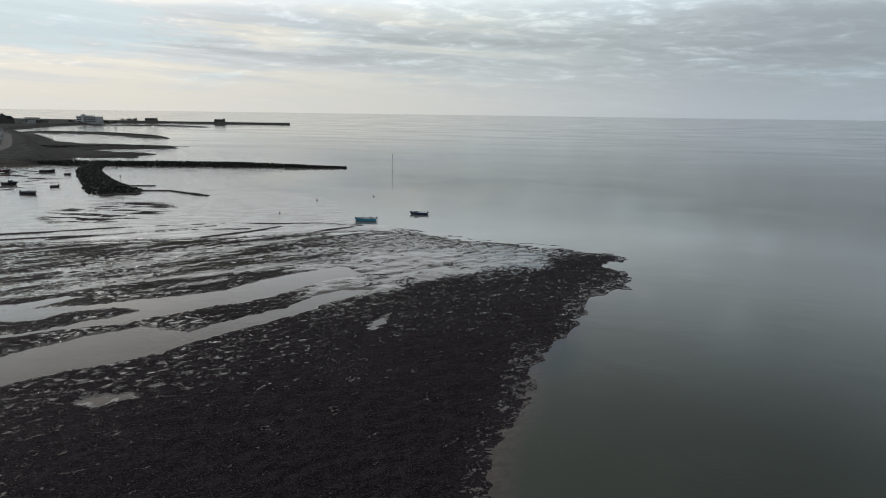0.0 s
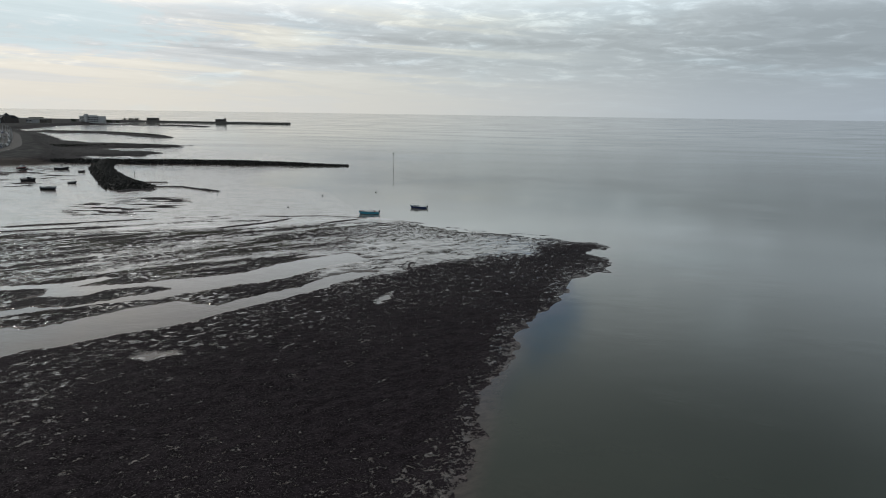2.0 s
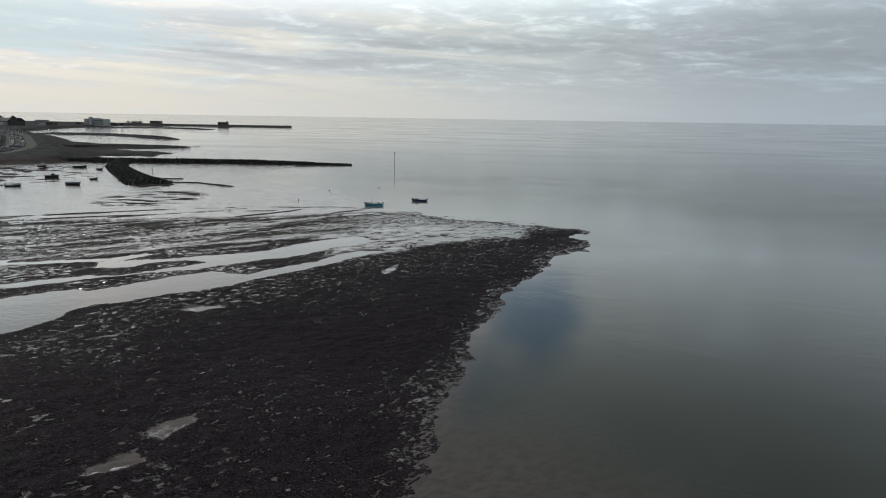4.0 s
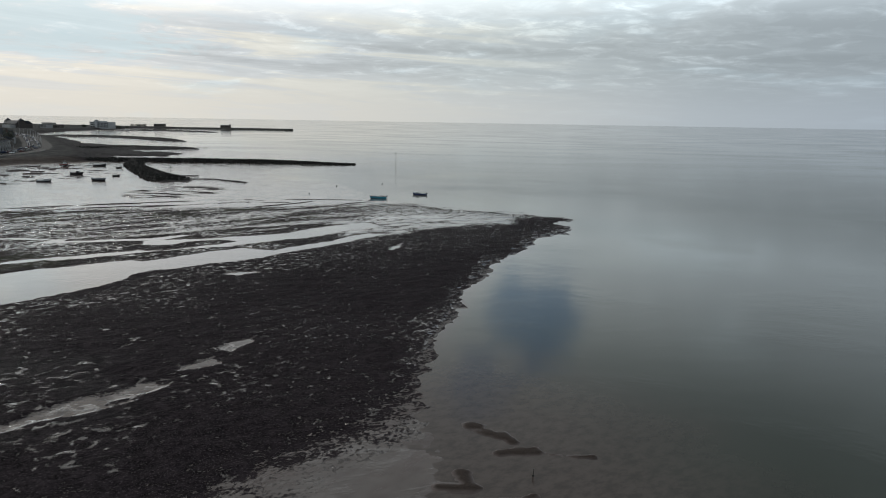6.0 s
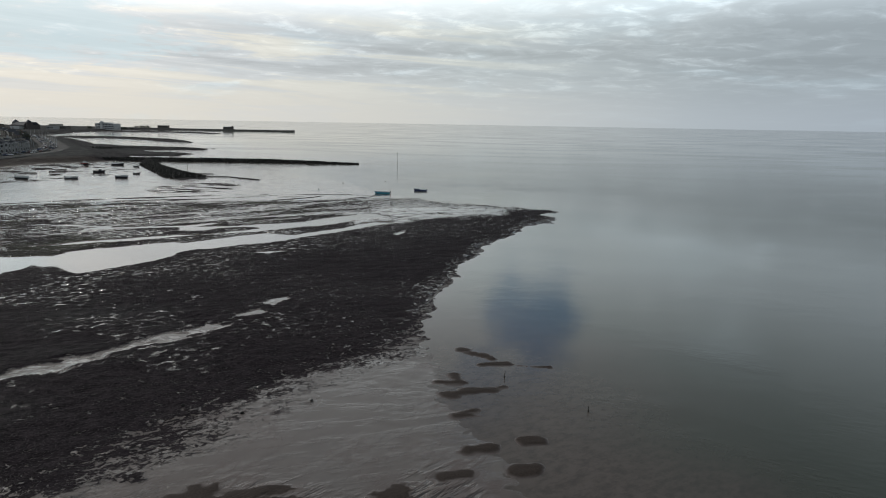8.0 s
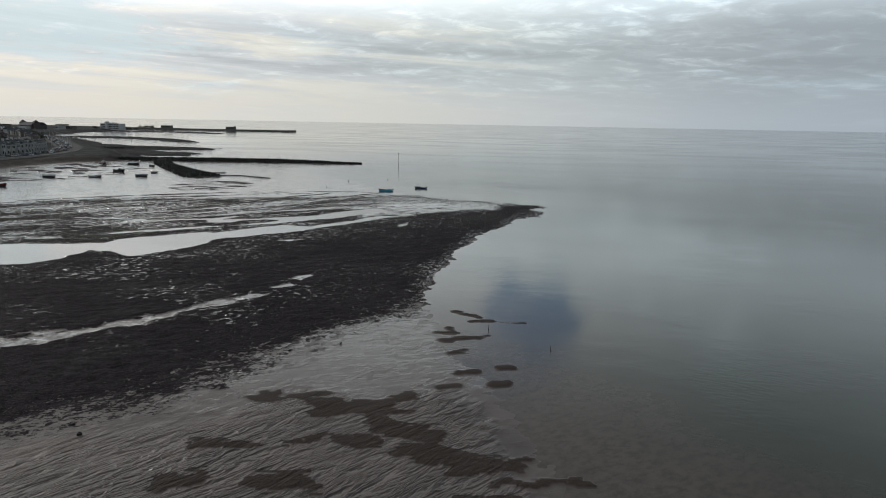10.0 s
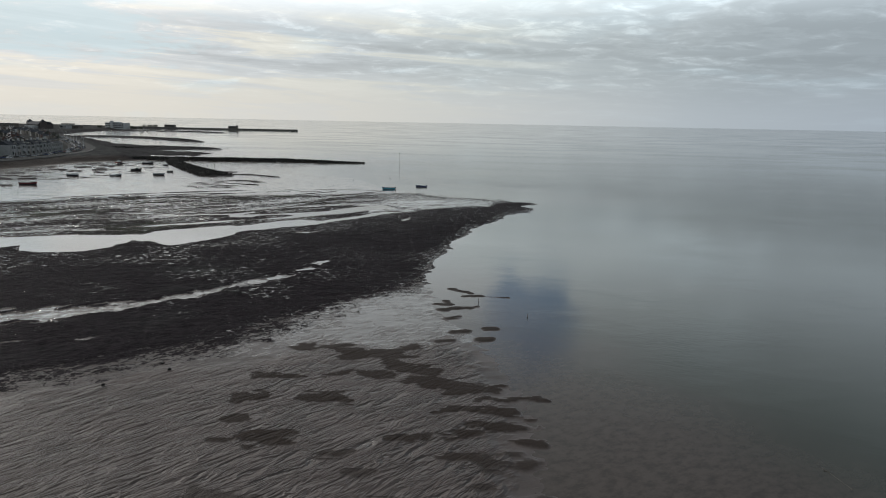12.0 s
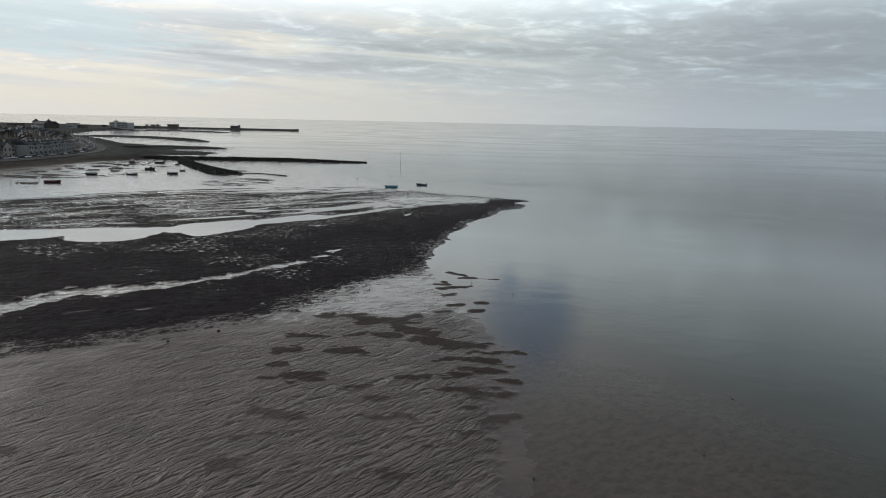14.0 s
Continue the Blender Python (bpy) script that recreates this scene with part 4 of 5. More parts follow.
boat("fishing_boat", "turquoise open fishing boat with mast, lying in shallows", "boat", -21.8, 179.0, 184, 6.1, 2.2, TEAL, GREYBOAT, mast=1.7, fender=True, z=-0.02)
boat("motor_boat", "navy cabin boat with white cuddy, afloat", "boat", -6.6, 191.8, 173, 5.4, 2.1, NAVY, WHITE, cabin="cuddy", mast=0.9, z=-0.05)
AGROUND = [
    ("motor_boat", "dark cabin boat aground on wet mud", -176.5, 252.5, 12, 5.6, 2.2, TAR, TAR, "house", 1.2, 5),
    ("open_boat", "pale grey open boat aground on mud", -151.5, 226, -8, 6.4, 2.3, GREYBOAT, WHITE, "low", 0.0, -9),
    ("dinghy", "small dark dinghy lying on mud", -154, 246, 20, 3.4, 1.4, TAR, TAR, "", 0.0, 8),
    ("fishing_boat", "maroon wooden boat aground on mud", -187, 170.5, 4, 7.6, 2.5, MAROON, TAR, "", 0.0, 6),
    ("motor_boat", "white cabin boat with mast, aground on mud", -191.5, 214, -14, 7.2, 2.5, WHITE, WHITE, "low", 2.2, -10),
    ("motor_boat", "white motor boat aground near weed", -171, 218, 10, 5.8, 2.2, WHITE, WHITE, "cuddy", 0.0, 9),
    ("motor_boat", "red boat with white wheelhouse aground", -210, 299, 80, 5.6, 2.2, RED, WHITE, "house", 2.4, -5),
    ("fishing_boat", "long dark wooden boat aground by the groyne", -193, 304, 6, 7.0, 2.3, TAR, GREYBOAT, "", 0.0, 7),
    ("dinghy", "small dark dinghy near the rock spur", -176, 292, -12, 3.6, 1.5, TAR, TAR, "", 0.0, -7)]
for name, label, x, y, az, ln, bm_, a, b, cab, mast, tilt in AGROUND:
    boat(name, label, "boat", x, y, az, ln, bm_, a, b, cabin=cab, mast=mast, engine=cab != "", tilt=tilt, z=max(0.0, ground_z(x, y)) + 0.16, group="boats aground", boot=0.34)


def buoy(x, y):
    t = thing("mooring_buoy", "small dark mooring buoy", "buoy", "mooring buoys", pose(x, y, 0.08))
    bm = bmesh.new()
    lump(bm, (0, 0, 0), (0.25, 0.25, 0.25), 2, 1.0, 2)
    part("float", bm, TAR, t)
    part("ring", rod((0, 0, 0.25), (0, 0, 0.52), 0.05), RUST, t)


for x, y in ((-25, 231), (-50, 190), (-44, 219)):
    buoy(x, y)


driftwood = thing("driftwood", "long dark waterlogged pole in shallow water", "driftwood", m=pose(40.2, -61.0, -0.05, 0, 0, 96))
part("trunk", rod((-2.3, 0, 0), (2.3, 0.2, 0.02), 0.09, 0.05), POST, driftwood)
part("branch_stub", rod((0.6, 0, 0), (1.0, 0.5, 0.12), 0.05, 0.03), POST, driftwood)


# ---- the promenade ----
CONCRETE = coat("sea_wall_concrete", (0.20, 0.185, 0.17), 0.85, 0.3, 0.5, relief=0.02)
PAVING = coat("pale_paving", (0.034, 0.032, 0.031), 0.85, 0.25, 0.4, gloss=0.1)
TARMAC = coat("asphalt", (0.030, 0.030, 0.032), 0.9, 0.3, 0.3, relief=0.01, gloss=0.1)
SHORE_LINE = [(-318, 110), (-288, 195), (-268, 244), (-262, 269), (-258, 293), (-257, 319), (-260, 347), (-272, 385), (-292, 425), (-318, 465), (-345, 505),
              (-410, 600), (-490, 700), (-575, 790)]


def along_shore(inland, gap=6.0):
    """Places on a smooth line that keeps a distance inland of the shore: x, y, heading."""
    pts = np.array(SHORE_LINE, float)
    run = np.concatenate([[0], np.cumsum(np.hypot(*np.diff(pts, axis=0).T))])
    s = np.arange(0, run[-1], gap)
    wide = np.ones(5) / 5
    out = []
    px, py = np.interp(s, run, pts[:, 0]), np.interp(s, run, pts[:, 1])
    px[2:-2], py[2:-2] = np.convolve(px, wide, "valid"), np.convolve(py, wide, "valid")
    tx, ty = np.gradient(px), np.gradient(py)
    ln = np.hypot(tx, ty)
    for a, b, c, d in zip(px, py, tx / ln, ty / ln):
        out.append((a - d * inland, b + c * inland, math.degrees(math.atan2(d, c))))
    return out


def ribbon(name, profile, mat, label, category, stop=None):
    """A long strip of constant section along the shore; profile: (inland, height) pairs."""
    bm = bmesh.new()
    lines = [[bm.verts.new((x, y, h)) for x, y, _ in along_shore(i)[:stop]] for i, h in profile]
    for a, b in zip(lines, lines[1:]):
        for k in range(len(a) - 1):
            bm.faces.new((a[k], b[k], b[k + 1], a[k + 1]))
    bmesh.ops.recalc_face_normals(bm, faces=bm.faces)
    return tagged(part(name, bm, mat, None, label), category=category, kind="structure")


ribbon("wall_sea", [(-0.6, 0.2), (0.0, 2.4), (0.1, 4.35), (0.65, 4.35), (0.65, 2.6)], CONCRETE, "stained concrete sea wall with a parapet", "sea wall", 48)
ribbon("pavement", [(0.5, 3.6), (0.6, 3.82), (7.4, 3.84), (7.5, 3.6)], PAVING, "pale promenade paving", "pavement")
ribbon("road", [(7.5, 3.72), (17.5, 3.74)], TARMAC, "grey asphalt promenade road", "road")
ribbon("kerb", [(17.5, 3.6), (17.6, 3.84), (20.5, 3.85), (20.6, 3.6)], PAVING, "pale pavement beside the houses", "pavement")

# ---- cars ----
TYRE = coat("tyre_rubber", (0.015, 0.015, 0.016), 0.85, 0.2, 8.0)
CAR_PAINT = [("white", (0.60, 0.61, 0.62)), ("silver", (0.33, 0.34, 0.35)), ("black", (0.014, 0.014, 0.016)), ("dark blue", (0.02, 0.035, 0.09)),
             ("dark red", (0.09, 0.012, 0.014)), ("grey", (0.12, 0.125, 0.13))]


def car(paint, label):
    t = thing("parked_car", label, "car", "parked cars")
    outline = [(-2.1, 0.35), (2.05, 0.35), (2.15, 0.6), (1.95, 0.82), (1.05, 0.95), (0.4, 0.98), (-1.6, 1.0), (-2.1, 0.9), (-2.2, 0.6)]
    body = part("body", prism(outline, -0.86, 0.86), paint, t)
    part("cabin", prism([(-1.75, 0.98), (0.95, 0.96), (0.25, 1.46), (-1.3, 1.46)], -0.72, 0.72), GLASS, body, "dark car windows")
    part("roof_panel", box(-0.52, 0, 1.475, 1.55, 1.36, 0.05, 0.02), paint, body)
    for sx in (-1.35, 1.35):
        for sy in (-0.82, 0.82):
            part("wheel", rod((sx, sy - 0.1, 0.32), (sx, sy + 0.1, 0.32), 0.32, None, 12), TYRE, t)
    return t


CARS = [car(coat(f"{k}_car_paint".replace(" ", "_"), c, 0.3, 0.1, 1.0), f"{k} hatchback parked on the promenade") for k, c in CAR_PAINT]
rnd = random.Random(7)
spots = []
for inland, every in ((9.2, 0.55), (16.0, 0.75), (12.6, 0.12)):
    for x, y, az in along_shore(inland, 5.6):
        if 200 < y < 700 and rnd.random() < every:
            spots.append((x, y, az + rnd.uniform(-3, 3)))
for i, (x, y, az) in enumerate(spots):
    m = pose(x, y, 3.74, 0, 0, az + (180 if rnd.random() < 0.4 else 0))
    if i < len(CARS):
        CARS[i].matrix_basis = m
    else:
        copy_thing(rnd.choice(CARS), m)

# ---- lamp posts ----


def street_lamp():
    t = thing("street_lamp", "slim grey street lamp on the promenade", "street lamp", "promenade lamps")
    part("pole", rod((0, 0, 0), (0, 0, 7.5), 0.10, 0.06), STEEL, t)
    part("arm", rod((0, 0, 7.4), (1.4, 0, 7.8), 0.05, 0.04), STEEL, t)
    part("lantern", box(1.6, 0, 7.78, 0.7, 0.25, 0.14, 0.03), GREYBOAT, t)
    return t


lamp = street_lamp()
first = True
for x, y, az in along_shore(6.6, 32.0):
    if 180 < y < 720:
        if first:
            lamp.matrix_basis, first = pose(x, y, 3.8, 0, 0, az + 90), False
        else:
            copy_thing(lamp, pose(x, y, 3.8, 0, 0, az + 90))

# ---- houses ----
SLATE = coat("slate_roof", (0.045, 0.047, 0.054), 0.8, 0.4, 0.9, relief=0.02, gloss=0.12)
CREAM = coat("cream_render", (0.34, 0.325, 0.29), 0.85, 0.18, 0.5)
PALE = coat("white_render", (0.34, 0.34, 0.335), 0.85, 0.16, 0.5)
GRIT = coat("dark_gritstone", (0.13, 0.115, 0.10), 0.9, 0.35, 0.8, relief=0.02)
BRICK = coat("red_brick", (0.095, 0.05, 0.042), 0.9, 0.35, 1.2, relief=0.01)
TRIM = coat("white_trim", (0.27, 0.27, 0.265), 0.7, 0.15, 2.0)
DOORS = coat("dark_door_paint", (0.05, 0.03, 0.03), 0.5, 0.3, 2.0)


def house(name, label, wide, deep, eaves, ridge, wall, storeys, bay=True, dormer=False, gable=False):
    """Faces +x; the row runs along y."""
    t = thing(name, label, "house", "houses of the town")
    w = part("wall", box(0, 0, eaves / 2 - 1.0, deep, wide, eaves + 2.0), wall, t)
    if gable:
        roof = prism([(-wide / 2 - 0.25, eaves), (wide / 2 + 0.25, eaves), (0, eaves + ridge)], -deep / 2 - 0.3, deep / 2 + 0.3)
        bmesh.ops.rotate(roof, matrix=Matrix.Rotation(radians(90), 3, "Z"), verts=roof.verts)
        top = part("roof", roof, SLATE, t)
        front = prism([(-wide / 2, eaves - 0.02), (wide / 2, eaves - 0.02), (0, eaves + ridge * 0.92)], -0.1, 0.1)
        part("gable_wall", front, wall, w, at=pose(deep / 2 + 0.25, 0, 0, 0, 0, 90))
    else:
        top = part("roof", prism([(-deep / 2 - 0.3, eaves), (deep / 2 + 0.3, eaves), (0, eaves + ridge)], -wide / 2 - 0.02, wide / 2 + 0.02), SLATE, t)
    stack = part("chimney", box(0, wide / 2 - 0.45, eaves + ridge + 0.3, 1.3, 0.75, 2.2, 0.04), wall, top)
    for k in (-0.35, 0.35):
        part("chimney_pot", rod((k, wide / 2 - 0.45, eaves + ridge + 1.35), (k, wide / 2 - 0.45, eaves + ridge + 2.0), 0.16, 0.13), BRICK, stack)
    high = eaves / storeys
    for f in range(storeys):
        for sy in (-0.26, 0.24):
            if f == 0 and sy > 0:
                part("door", box(deep / 2 + 0.02, sy * wide, 1.1, 0.12, 1.0, 2.2), DOORS, t)
                continue
            if bay and sy < 0 and f < 2:
                continue
            z = (f + 0.52) * high
            win = part("window", box(deep / 2 + 0.03, sy * wide, z, 0.08, 1.15, high * 0.56), TRIM, t)
            part("pane", box(deep / 2 + 0.06, sy * wide, z, 0.06, 0.95, high * 0.48), GLASS, win)
        part("window", box(-deep / 2 - 0.03, -0.2 * wide, (f + 0.5) * high, 0.08, 1.1, high * 0.5), GLASS, t)
    if bay:
        b = part("bay_window", prism([(deep / 2 - 0.1, -wide * 0.44), (deep / 2 + 0.95, -wide * 0.37), (deep / 2 + 0.95, -wide * 0.15), (deep / 2 - 0.1, -wide * 0.08)], 0, high * 1.95), TRIM, t)
        b.data.transform(Matrix(((1, 0, 0, 0), (0, 0, 1, 0), (0, 1, 0, 0), (0, 0, 0, 1))))
        for f in range(2):
            part("pane", box(deep / 2 + 0.96, -wide * 0.26, (f + 0.55) * high, 0.05, wide * 0.19, high * 0.5), GLASS, b)
    if dormer:
        d = part("dormer", box(deep * 0.28, -wide * 0.1, eaves + ridge * 0.42, 1.6, 1.8, ridge * 0.6), wall, top)
        part("pane", box(deep * 0.28 + 0.82, -wide * 0.1, eaves + ridge * 0.45, 0.05, 1.2, ridge * 0.35), GLASS, d)
    return t


FRONT = [house("terraced_house", "cream rendered terraced house with bay windows", 5.6, 9, 6.6, 2.6, CREAM, 2, True, True),
         house("terraced_house", "white rendered terraced house with slate roof", 6.0, 9.5, 7.2, 2.6, PALE, 2, True, False),
         house("terraced_house", "dark gritstone terraced house with bay windows", 5.4, 9, 6.2, 2.8, GRIT, 2, True, True),
         house("terraced_house", "tall cream house with a gabled front", 7.0, 10, 6.6, 3.4, CREAM, 2, False, False, True)]
BACK = [house("town_house", "grey stone house with slate roof", 8.5, 9, 5.0, 2.6, GRIT, 2, False),
        house("town_house", "pale rendered house with slate roof", 8.0, 9, 5.0, 2.6, PALE, 2, True),
        house("town_house", "red brick house with slate roof", 9.0, 9.5, 5.2, 2.8, BRICK, 2, True, True),
        house("town_house", "dark stone house with a gabled front", 9.5, 10, 5.2, 3.0, GRIT, 2, False, False, True)]
used = set()


def settle(proto, m):
    if proto.name in used:
        return copy_thing(proto, m)
    used.add(proto.name)
    proto.matrix_basis = m
    return proto


rnd = random.Random(21)
# a gabled house by itself, a gap, then the pale terrace and a darker end
for k, (x, y, az) in enumerate(p for p in along_shore(27, 5.7) if 279 < p[1] < 380):
    if 288 < y < 299:
        continue
    kind = 3 if y < 285 else (2 if y < 288 or y > 358 else (0, 1, 0, 0, 1)[k % 5])
    settle(FRONT[kind], pose(x, y, 3.7, 0, 0, az - 90))
for inland in (58, 88, 120, 155, 190, 228, 268):
    for x, y, az in along_shore(inland, 10.5):
        seen = x > -0.80 * (y + 142) - 15
        if y > 215 and seen and rnd.random() < 0.74:
            g = ground_z(x, y)
            settle(rnd.choice(BACK), pose(x + rnd.uniform(-3, 3), y + rnd.uniform(-2, 2), g, 0, 0, az - 90 + rnd.choice((0, 180)) + rnd.uniform(-8, 8)))
for inland in (30,):
    for x, y, az in along_shore(inland, 13.0):
        if y > 420 and rnd.random() < 0.6:
            settle(rnd.choice(BACK), pose(x, y, ground_z(x, y), 0, 0, az - 90))
for _ in range(90):
    y = rnd.uniform(760, 1320)
    x = -rnd.uniform(0.60, 0.80) * (y + 142) - 40
    if ground_z(x, y) > 4 and x < -640:
        settle(rnd.choice(BACK), pose(x, y, ground_z(x, y), 0, 0, rnd.uniform(-25, 25)))

# ---- the large buildings along the far shore ----


HOTEL_WHITE = coat("white_hotel_render", (0.42, 0.42, 0.415), 0.8, 0.15, 0.4)
SOOT = coat("sooty_brick", (0.075, 0.062, 0.058), 0.9, 0.3, 0.8)


def theatre():
    t = thing("theatre", "large dark brick theatre with steep slate roofs", "theatre", m=pose(-694, 990, 3.2, 0, 0, -34) @ Matrix.Diagonal((0.8, 0.8, 1.05, 1)))
    part("hall", box(0, 0, 2.5, 56, 30, 9), SOOT, t)
    part("hall_roof", prism([(-16, 7), (16, 7), (9, 11.5), (-9, 11.5)], -28, 28), SLATE, t, at=pose(0, 0, 0, 0, 0, 90))
    for sx in (-29, 29):
        tower = part("tower", box(sx, -6, 4.5, 9, 12, 13, 0.3), SOOT, t)
        bm = bmesh.new()
        bmesh.ops.create_cone(bm, cap_ends=True, segments=4, radius1=7.5, radius2=0.8, depth=4)
        bmesh.ops.rotate(bm, matrix=Matrix.Rotation(radians(45), 3, "Z"), verts=bm.verts)
        part("tower_roof", bm, SLATE, tower, at=pose(sx, -6, 13))
    for k in range(9):
        win = part("window", box(-26 + k * 6.5, -15.05, 4.5, 2.2, 0.3, 3.6), TRIM, t)
        part("pane", box(-26 + k * 6.5, -15.15, 4.5, 1.7, 0.3, 3.0), GLASS, win)
    part("annexe", box(4, -19, 2.2, 40, 9, 5.5), PALE, t, "low white front range")


def hotel():
    t = thing("hotel", "long white three-storey seaside hotel with flat roofs", "hotel", m=pose(-624, 1110, 3.2, 0, 0, -28))
    bm = bmesh.new()
    lo, hi = [], []
    for i in range(25):
        q = i / 24 * 2 - 1
        for side in (-1, 1):
            lo.append(bm.verts.new((q * 29, 5.0 * q * q + side * 6, -1.5)))
            hi.append(bm.verts.new((q * 29, 5.0 * q * q + side * 6, 10.6)))
    for i in range(24):
        a, b = 2 * i, 2 * i + 2
        bm.faces.new((lo[a], lo[b], hi[b], hi[a]))
        bm.faces.new((lo[b + 1], lo[a + 1], hi[a + 1], hi[b + 1]))
        bm.faces.new((hi[a], hi[b], hi[b + 1], hi[a + 1]))
    for e in (0, 48):
        bm.faces.new((lo[e], hi[e], hi[e + 1], lo[e + 1]))
    bmesh.ops.recalc_face_normals(bm, faces=bm.faces)
    part("wall", bm, HOTEL_WHITE, t)
    part("stair_tower", box(0, -6.2, 6.5, 6.5, 4, 15.5, 0.4), HOTEL_WHITE, t)
    part("roof_parapet", box(0, 1.5, 11.3, 30, 7, 1.8, 0.2), HOTEL_WHITE, t)
    for f in range(3):
        for k in range(16):
            q = (k - 7.5) / 8.6
            if abs(q) > 0.14:
                win = part("window", box(0, 0, 0, 2.2, 0.25, 1.7), GLASS, t, at=pose(q * 29, 5.0 * q * q - 6.08, 1.8 + f * 3.3, 0, 0, math.degrees(math.atan(10 * q / 29))))
                part("sill", box(0, -0.1, -0.95, 2.4, 0.3, 0.15), TRIM, win)


def jetty_house():
    t = thing("jetty_house", "grey stone building standing on the jetty", "building", m=pose(-452, 1285, 3.2, 0, 0, 5))
    part("wall", box(0, 0, 1.6, 20, 9, 5.2), GRIT, t)
    part("roof", prism([(-5, 4.2), (5, 4.2), (0, 5.6)], -10.3, 10.3), SLATE, t, at=pose(0, 0, 0, 0, 0, 90))
    part("turret", box(8.6, 0, 3.0, 3.0, 5, 8, 0.2), GRIT, t)
    for k in range(4):
        part("window", box(-7.5 + k * 4, -4.53, 2.0, 1.4, 0.2, 1.8), GLASS, t)


def long_building(x, y, az, size, wall, label):
    t = thing("long_building", label, "building", "low buildings by the far shore", pose(x, y, ground_z(x, y), 0, 0, az))
    l, d, h = size
    part("wall", box(0, 0, h / 2 - 1, l, d, h + 2), wall, t)
    part("roof", box(0, 0, h + 0.2, l + 0.8, d + 0.8, 0.5, 0.1), SLATE, t)
    for k in range(int(l / 4)):
        part("window", box(-l / 2 + 2 + k * 4, -d / 2 - 0.04, h * 0.55, 2.0, 0.15, h * 0.35), GLASS, t)


theatre()
hotel()
jetty_house()
JETTY = coat("jetty_stone", (0.13, 0.12, 0.105), 0.9, 0.35, 0.3, relief=0.03)
jetty_deck = prism([(-7.5, -1), (7.5, -1), (6.5, 3.3), (-6.5, 3.3)], -155, 155)
jetty = thing("stone_jetty", "long grey stone jetty running out to sea", "jetty", m=pose(-475, 1285, 0, 0, 0, 91))
part("causeway", jetty_deck, JETTY, jetty)
part("pier_head", rod((0, -155, -1), (0, -155, 3.5), 10.5, 9.8, 24), JETTY, jetty, "round stone end")
for x, y, az, size, wall, label in ((-655, 1000, -30, (20, 10, 6), PALE, "low pale building near the theatre"), (-668, 1030, -30, (22, 12, 8), CREAM, "cream building near the theatre"),
                                    (-640, 1010, -25, (16, 9, 5), GRIT, "low stone building by the shore"), (-760, 1010, -34, (36, 14, 7), GRIT, "long grey building by the theatre"),
                                    (-591, 1284, 0, (22, 9, 5), GRIT, "low building at the root of the jetty")):
    long_building(x, y, az, size, wall, label)

# ---- trees and bushes ----
BARK = coat("dark_bark", (0.05, 0.042, 0.035), 0.9, 0.4, 3.0, relief=0.02)


def leaf_tone(n, p):
    isle = n.node("ShaderNodeNewGeometry").outputs["Random Per Island"]
    n.put(n.mix(isle, (0.020, 0.026, 0.016), (0.055, 0.058, 0.034)), p.inputs["Base Color"])
    p.inputs["Roughness"].default_value = 0.75


LEAF = material("dull_foliage", leaf_tone)


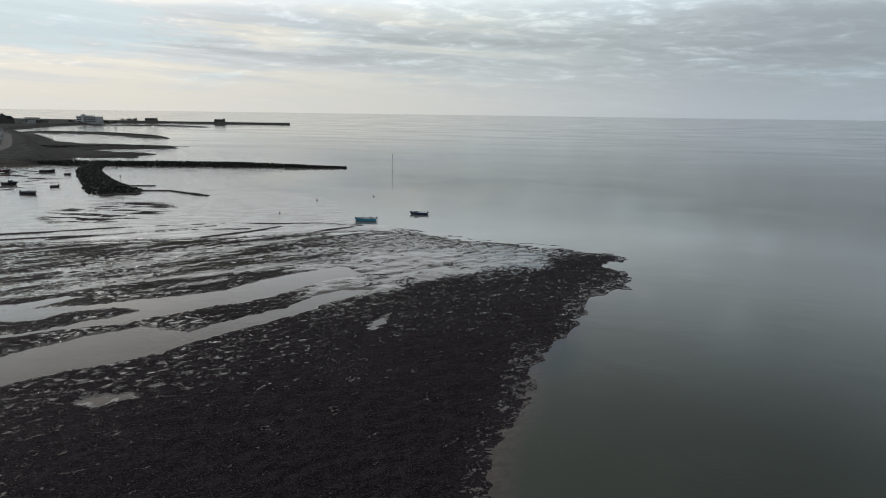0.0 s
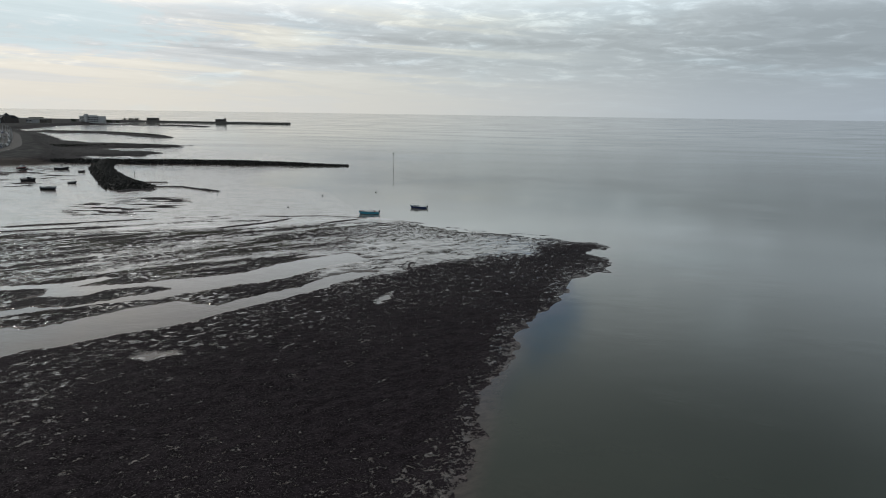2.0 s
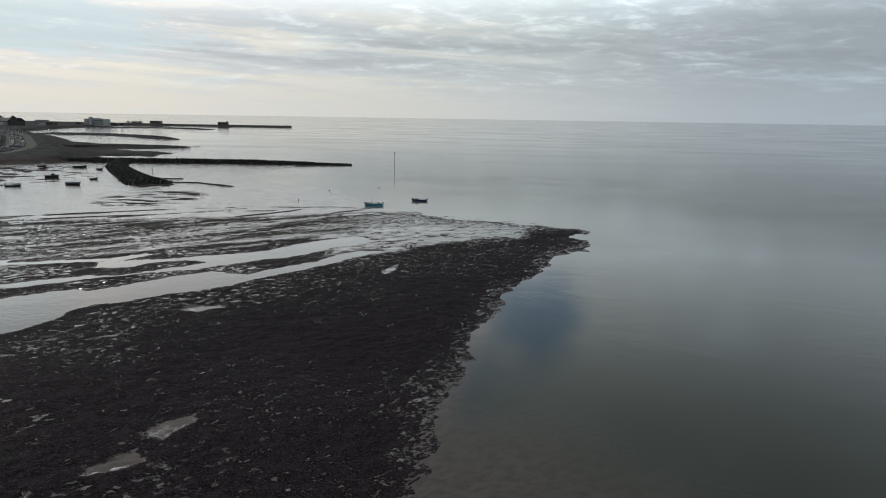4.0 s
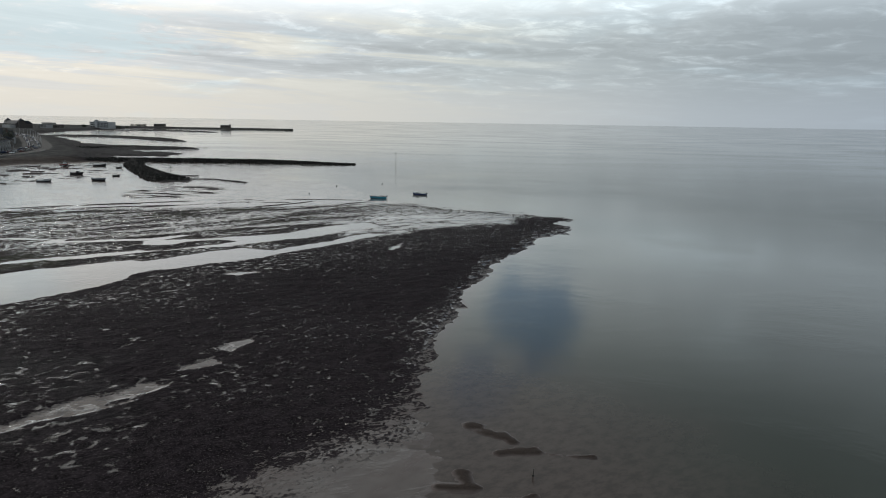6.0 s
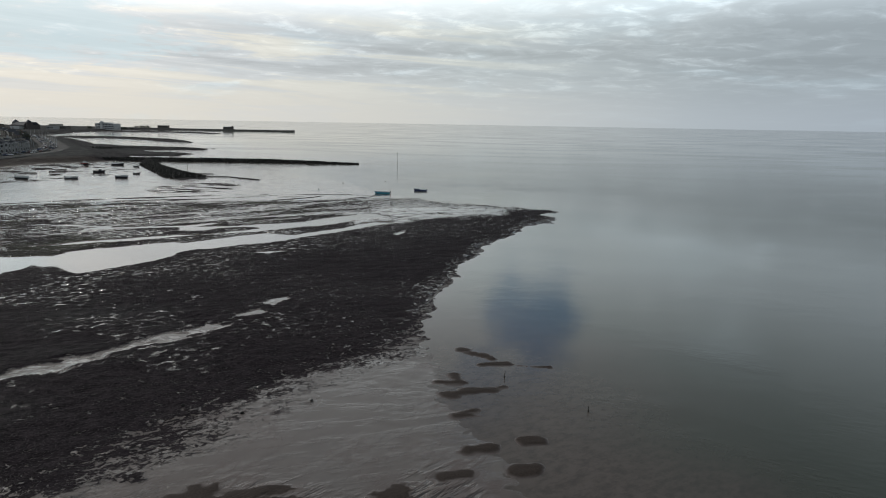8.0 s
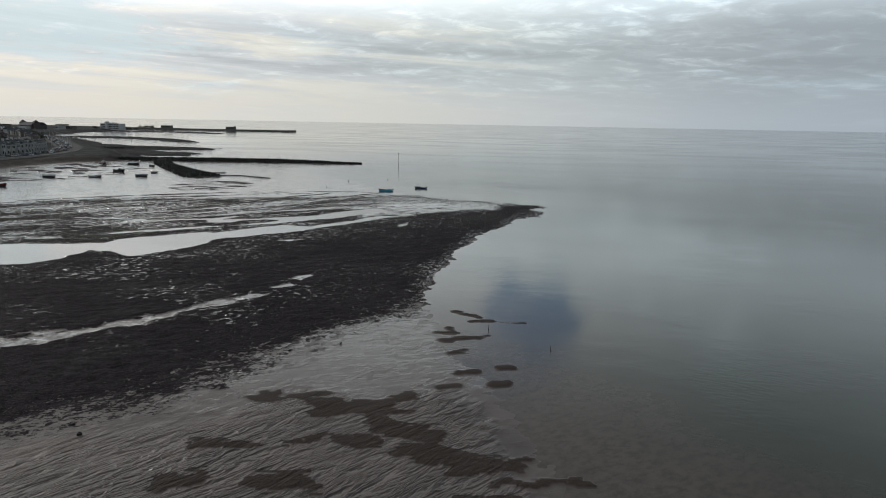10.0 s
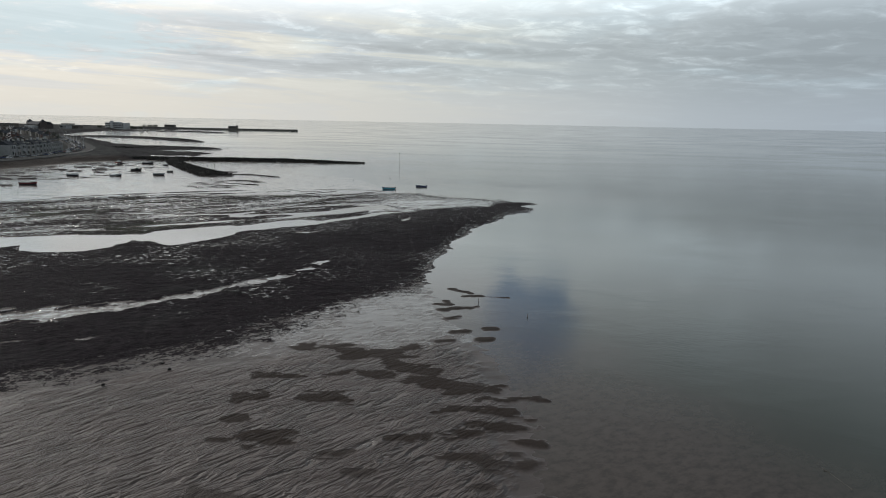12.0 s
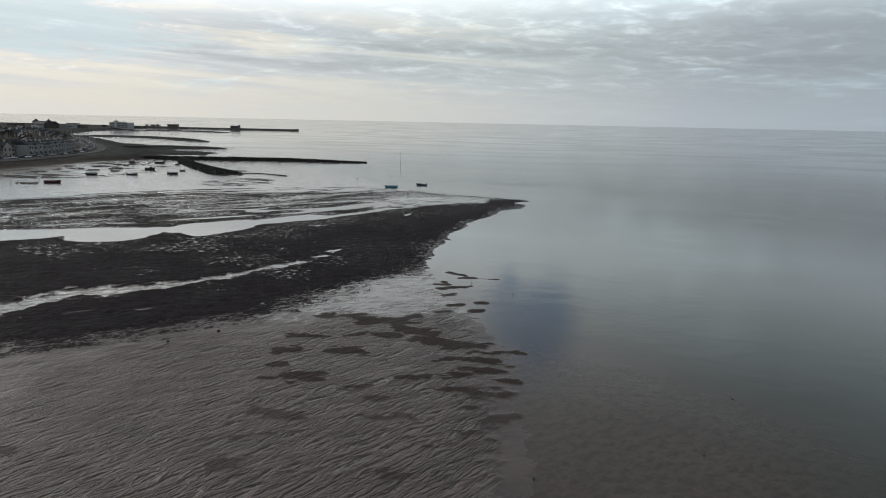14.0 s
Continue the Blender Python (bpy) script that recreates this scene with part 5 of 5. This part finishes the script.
def tree(name, label, high, spread, seed, trunk=True, leaves=420):
    r = random.Random(seed)
    t = thing(name, label, "tree" if trunk else "bush", "trees of the town" if trunk else "bushes of the shore")
    if trunk:
        part("trunk", rod((0, 0, -0.5), (0, 0, high * 0.5), 0.28, 0.16), BARK, t)
        for k in range(6):
            a = k * 1.05 + r.uniform(-0.3, 0.3)
            z = high * r.uniform(0.3, 0.5)
            part("limb", rod((0, 0, z), (math.cos(a) * spread * 0.6, math.sin(a) * spread * 0.6, z + high * 0.32), 0.12, 0.04, 6), BARK, t)
    heads = [(r.uniform(-1, 1) * spread * 0.6, r.uniform(-1, 1) * spread * 0.6, high * r.uniform(0.5, 0.85) if trunk else high * r.uniform(0.2, 0.6), spread * r.uniform(0.35, 0.6)) for _ in range(9)]
    co, fs = [], []
    for _ in range(leaves):
        hx, hy, hz, hr = r.choice(heads)
        d = Vector((r.gauss(0, 1), r.gauss(0, 1), r.gauss(0, 0.8))).normalized() * hr * r.uniform(0.5, 1.05)
        c = Vector((hx, hy, hz)) + d
        turn = Euler((r.uniform(0, 6), r.uniform(0, 6), r.uniform(0, 6))).to_matrix()
        s = r.uniform(0.18, 0.42)
        base = len(co)
        for q in ((-1, -0.6, 0), (1, -0.6, 0.2), (0.8, 0.7, -0.1), (-0.7, 0.6, 0.3), (0, 0, 0.6)):
            co.append((c + turn @ (Vector(q) * s))[:])
        fs += [(base, base + 1, base + 4), (base + 1, base + 2, base + 4), (base + 2, base + 3, base + 4), (base + 3, base, base + 4)]
    me = bpy.data.meshes.new("crown")
    me.from_pydata(co, [], fs)
    me.materials.append(LEAF)
    ob = new("crown", me)
    ob.parent = t
    return t


TREES = [tree("dark_tree", "dark leafy tree between the houses", 9, 3.6, 4), tree("dark_tree", "broad dark tree behind the terrace", 11, 4.6, 5)]
BUSH = tree("shore_bush", "dark bush on the far shore", 6.0, 5.0, 9, False)
rnd = random.Random(33)
groves = [(rnd.uniform(-345, -288), rnd.uniform(255, 330)) for _ in range(44)] + [(rnd.uniform(-330, -284), rnd.uniform(246, 282)) for _ in range(26)] + [(rnd.uniform(-560, -330), rnd.uniform(330, 640)) for _ in range(22)]
for k, (x, y) in enumerate(groves):
    if shore_rise(np.array([x]), np.array([y]))[0][0] < 24:
        continue
    settle(TREES[k % 2], pose(x, y, ground_z(x, y), 0, 0, rnd.uniform(0, 360)))
for x, y in ((-632, 1282), (-640, 1286), (-622, 1280), (-648, 1280), (-628, 1288), (-588, 1105), (-580, 1095), (-655, 1115), (-660, 1122), (-570, 1100)):
    settle(BUSH, pose(x, y, max(3.0, ground_z(x, y)), 0, 0, rnd.uniform(0, 360)))
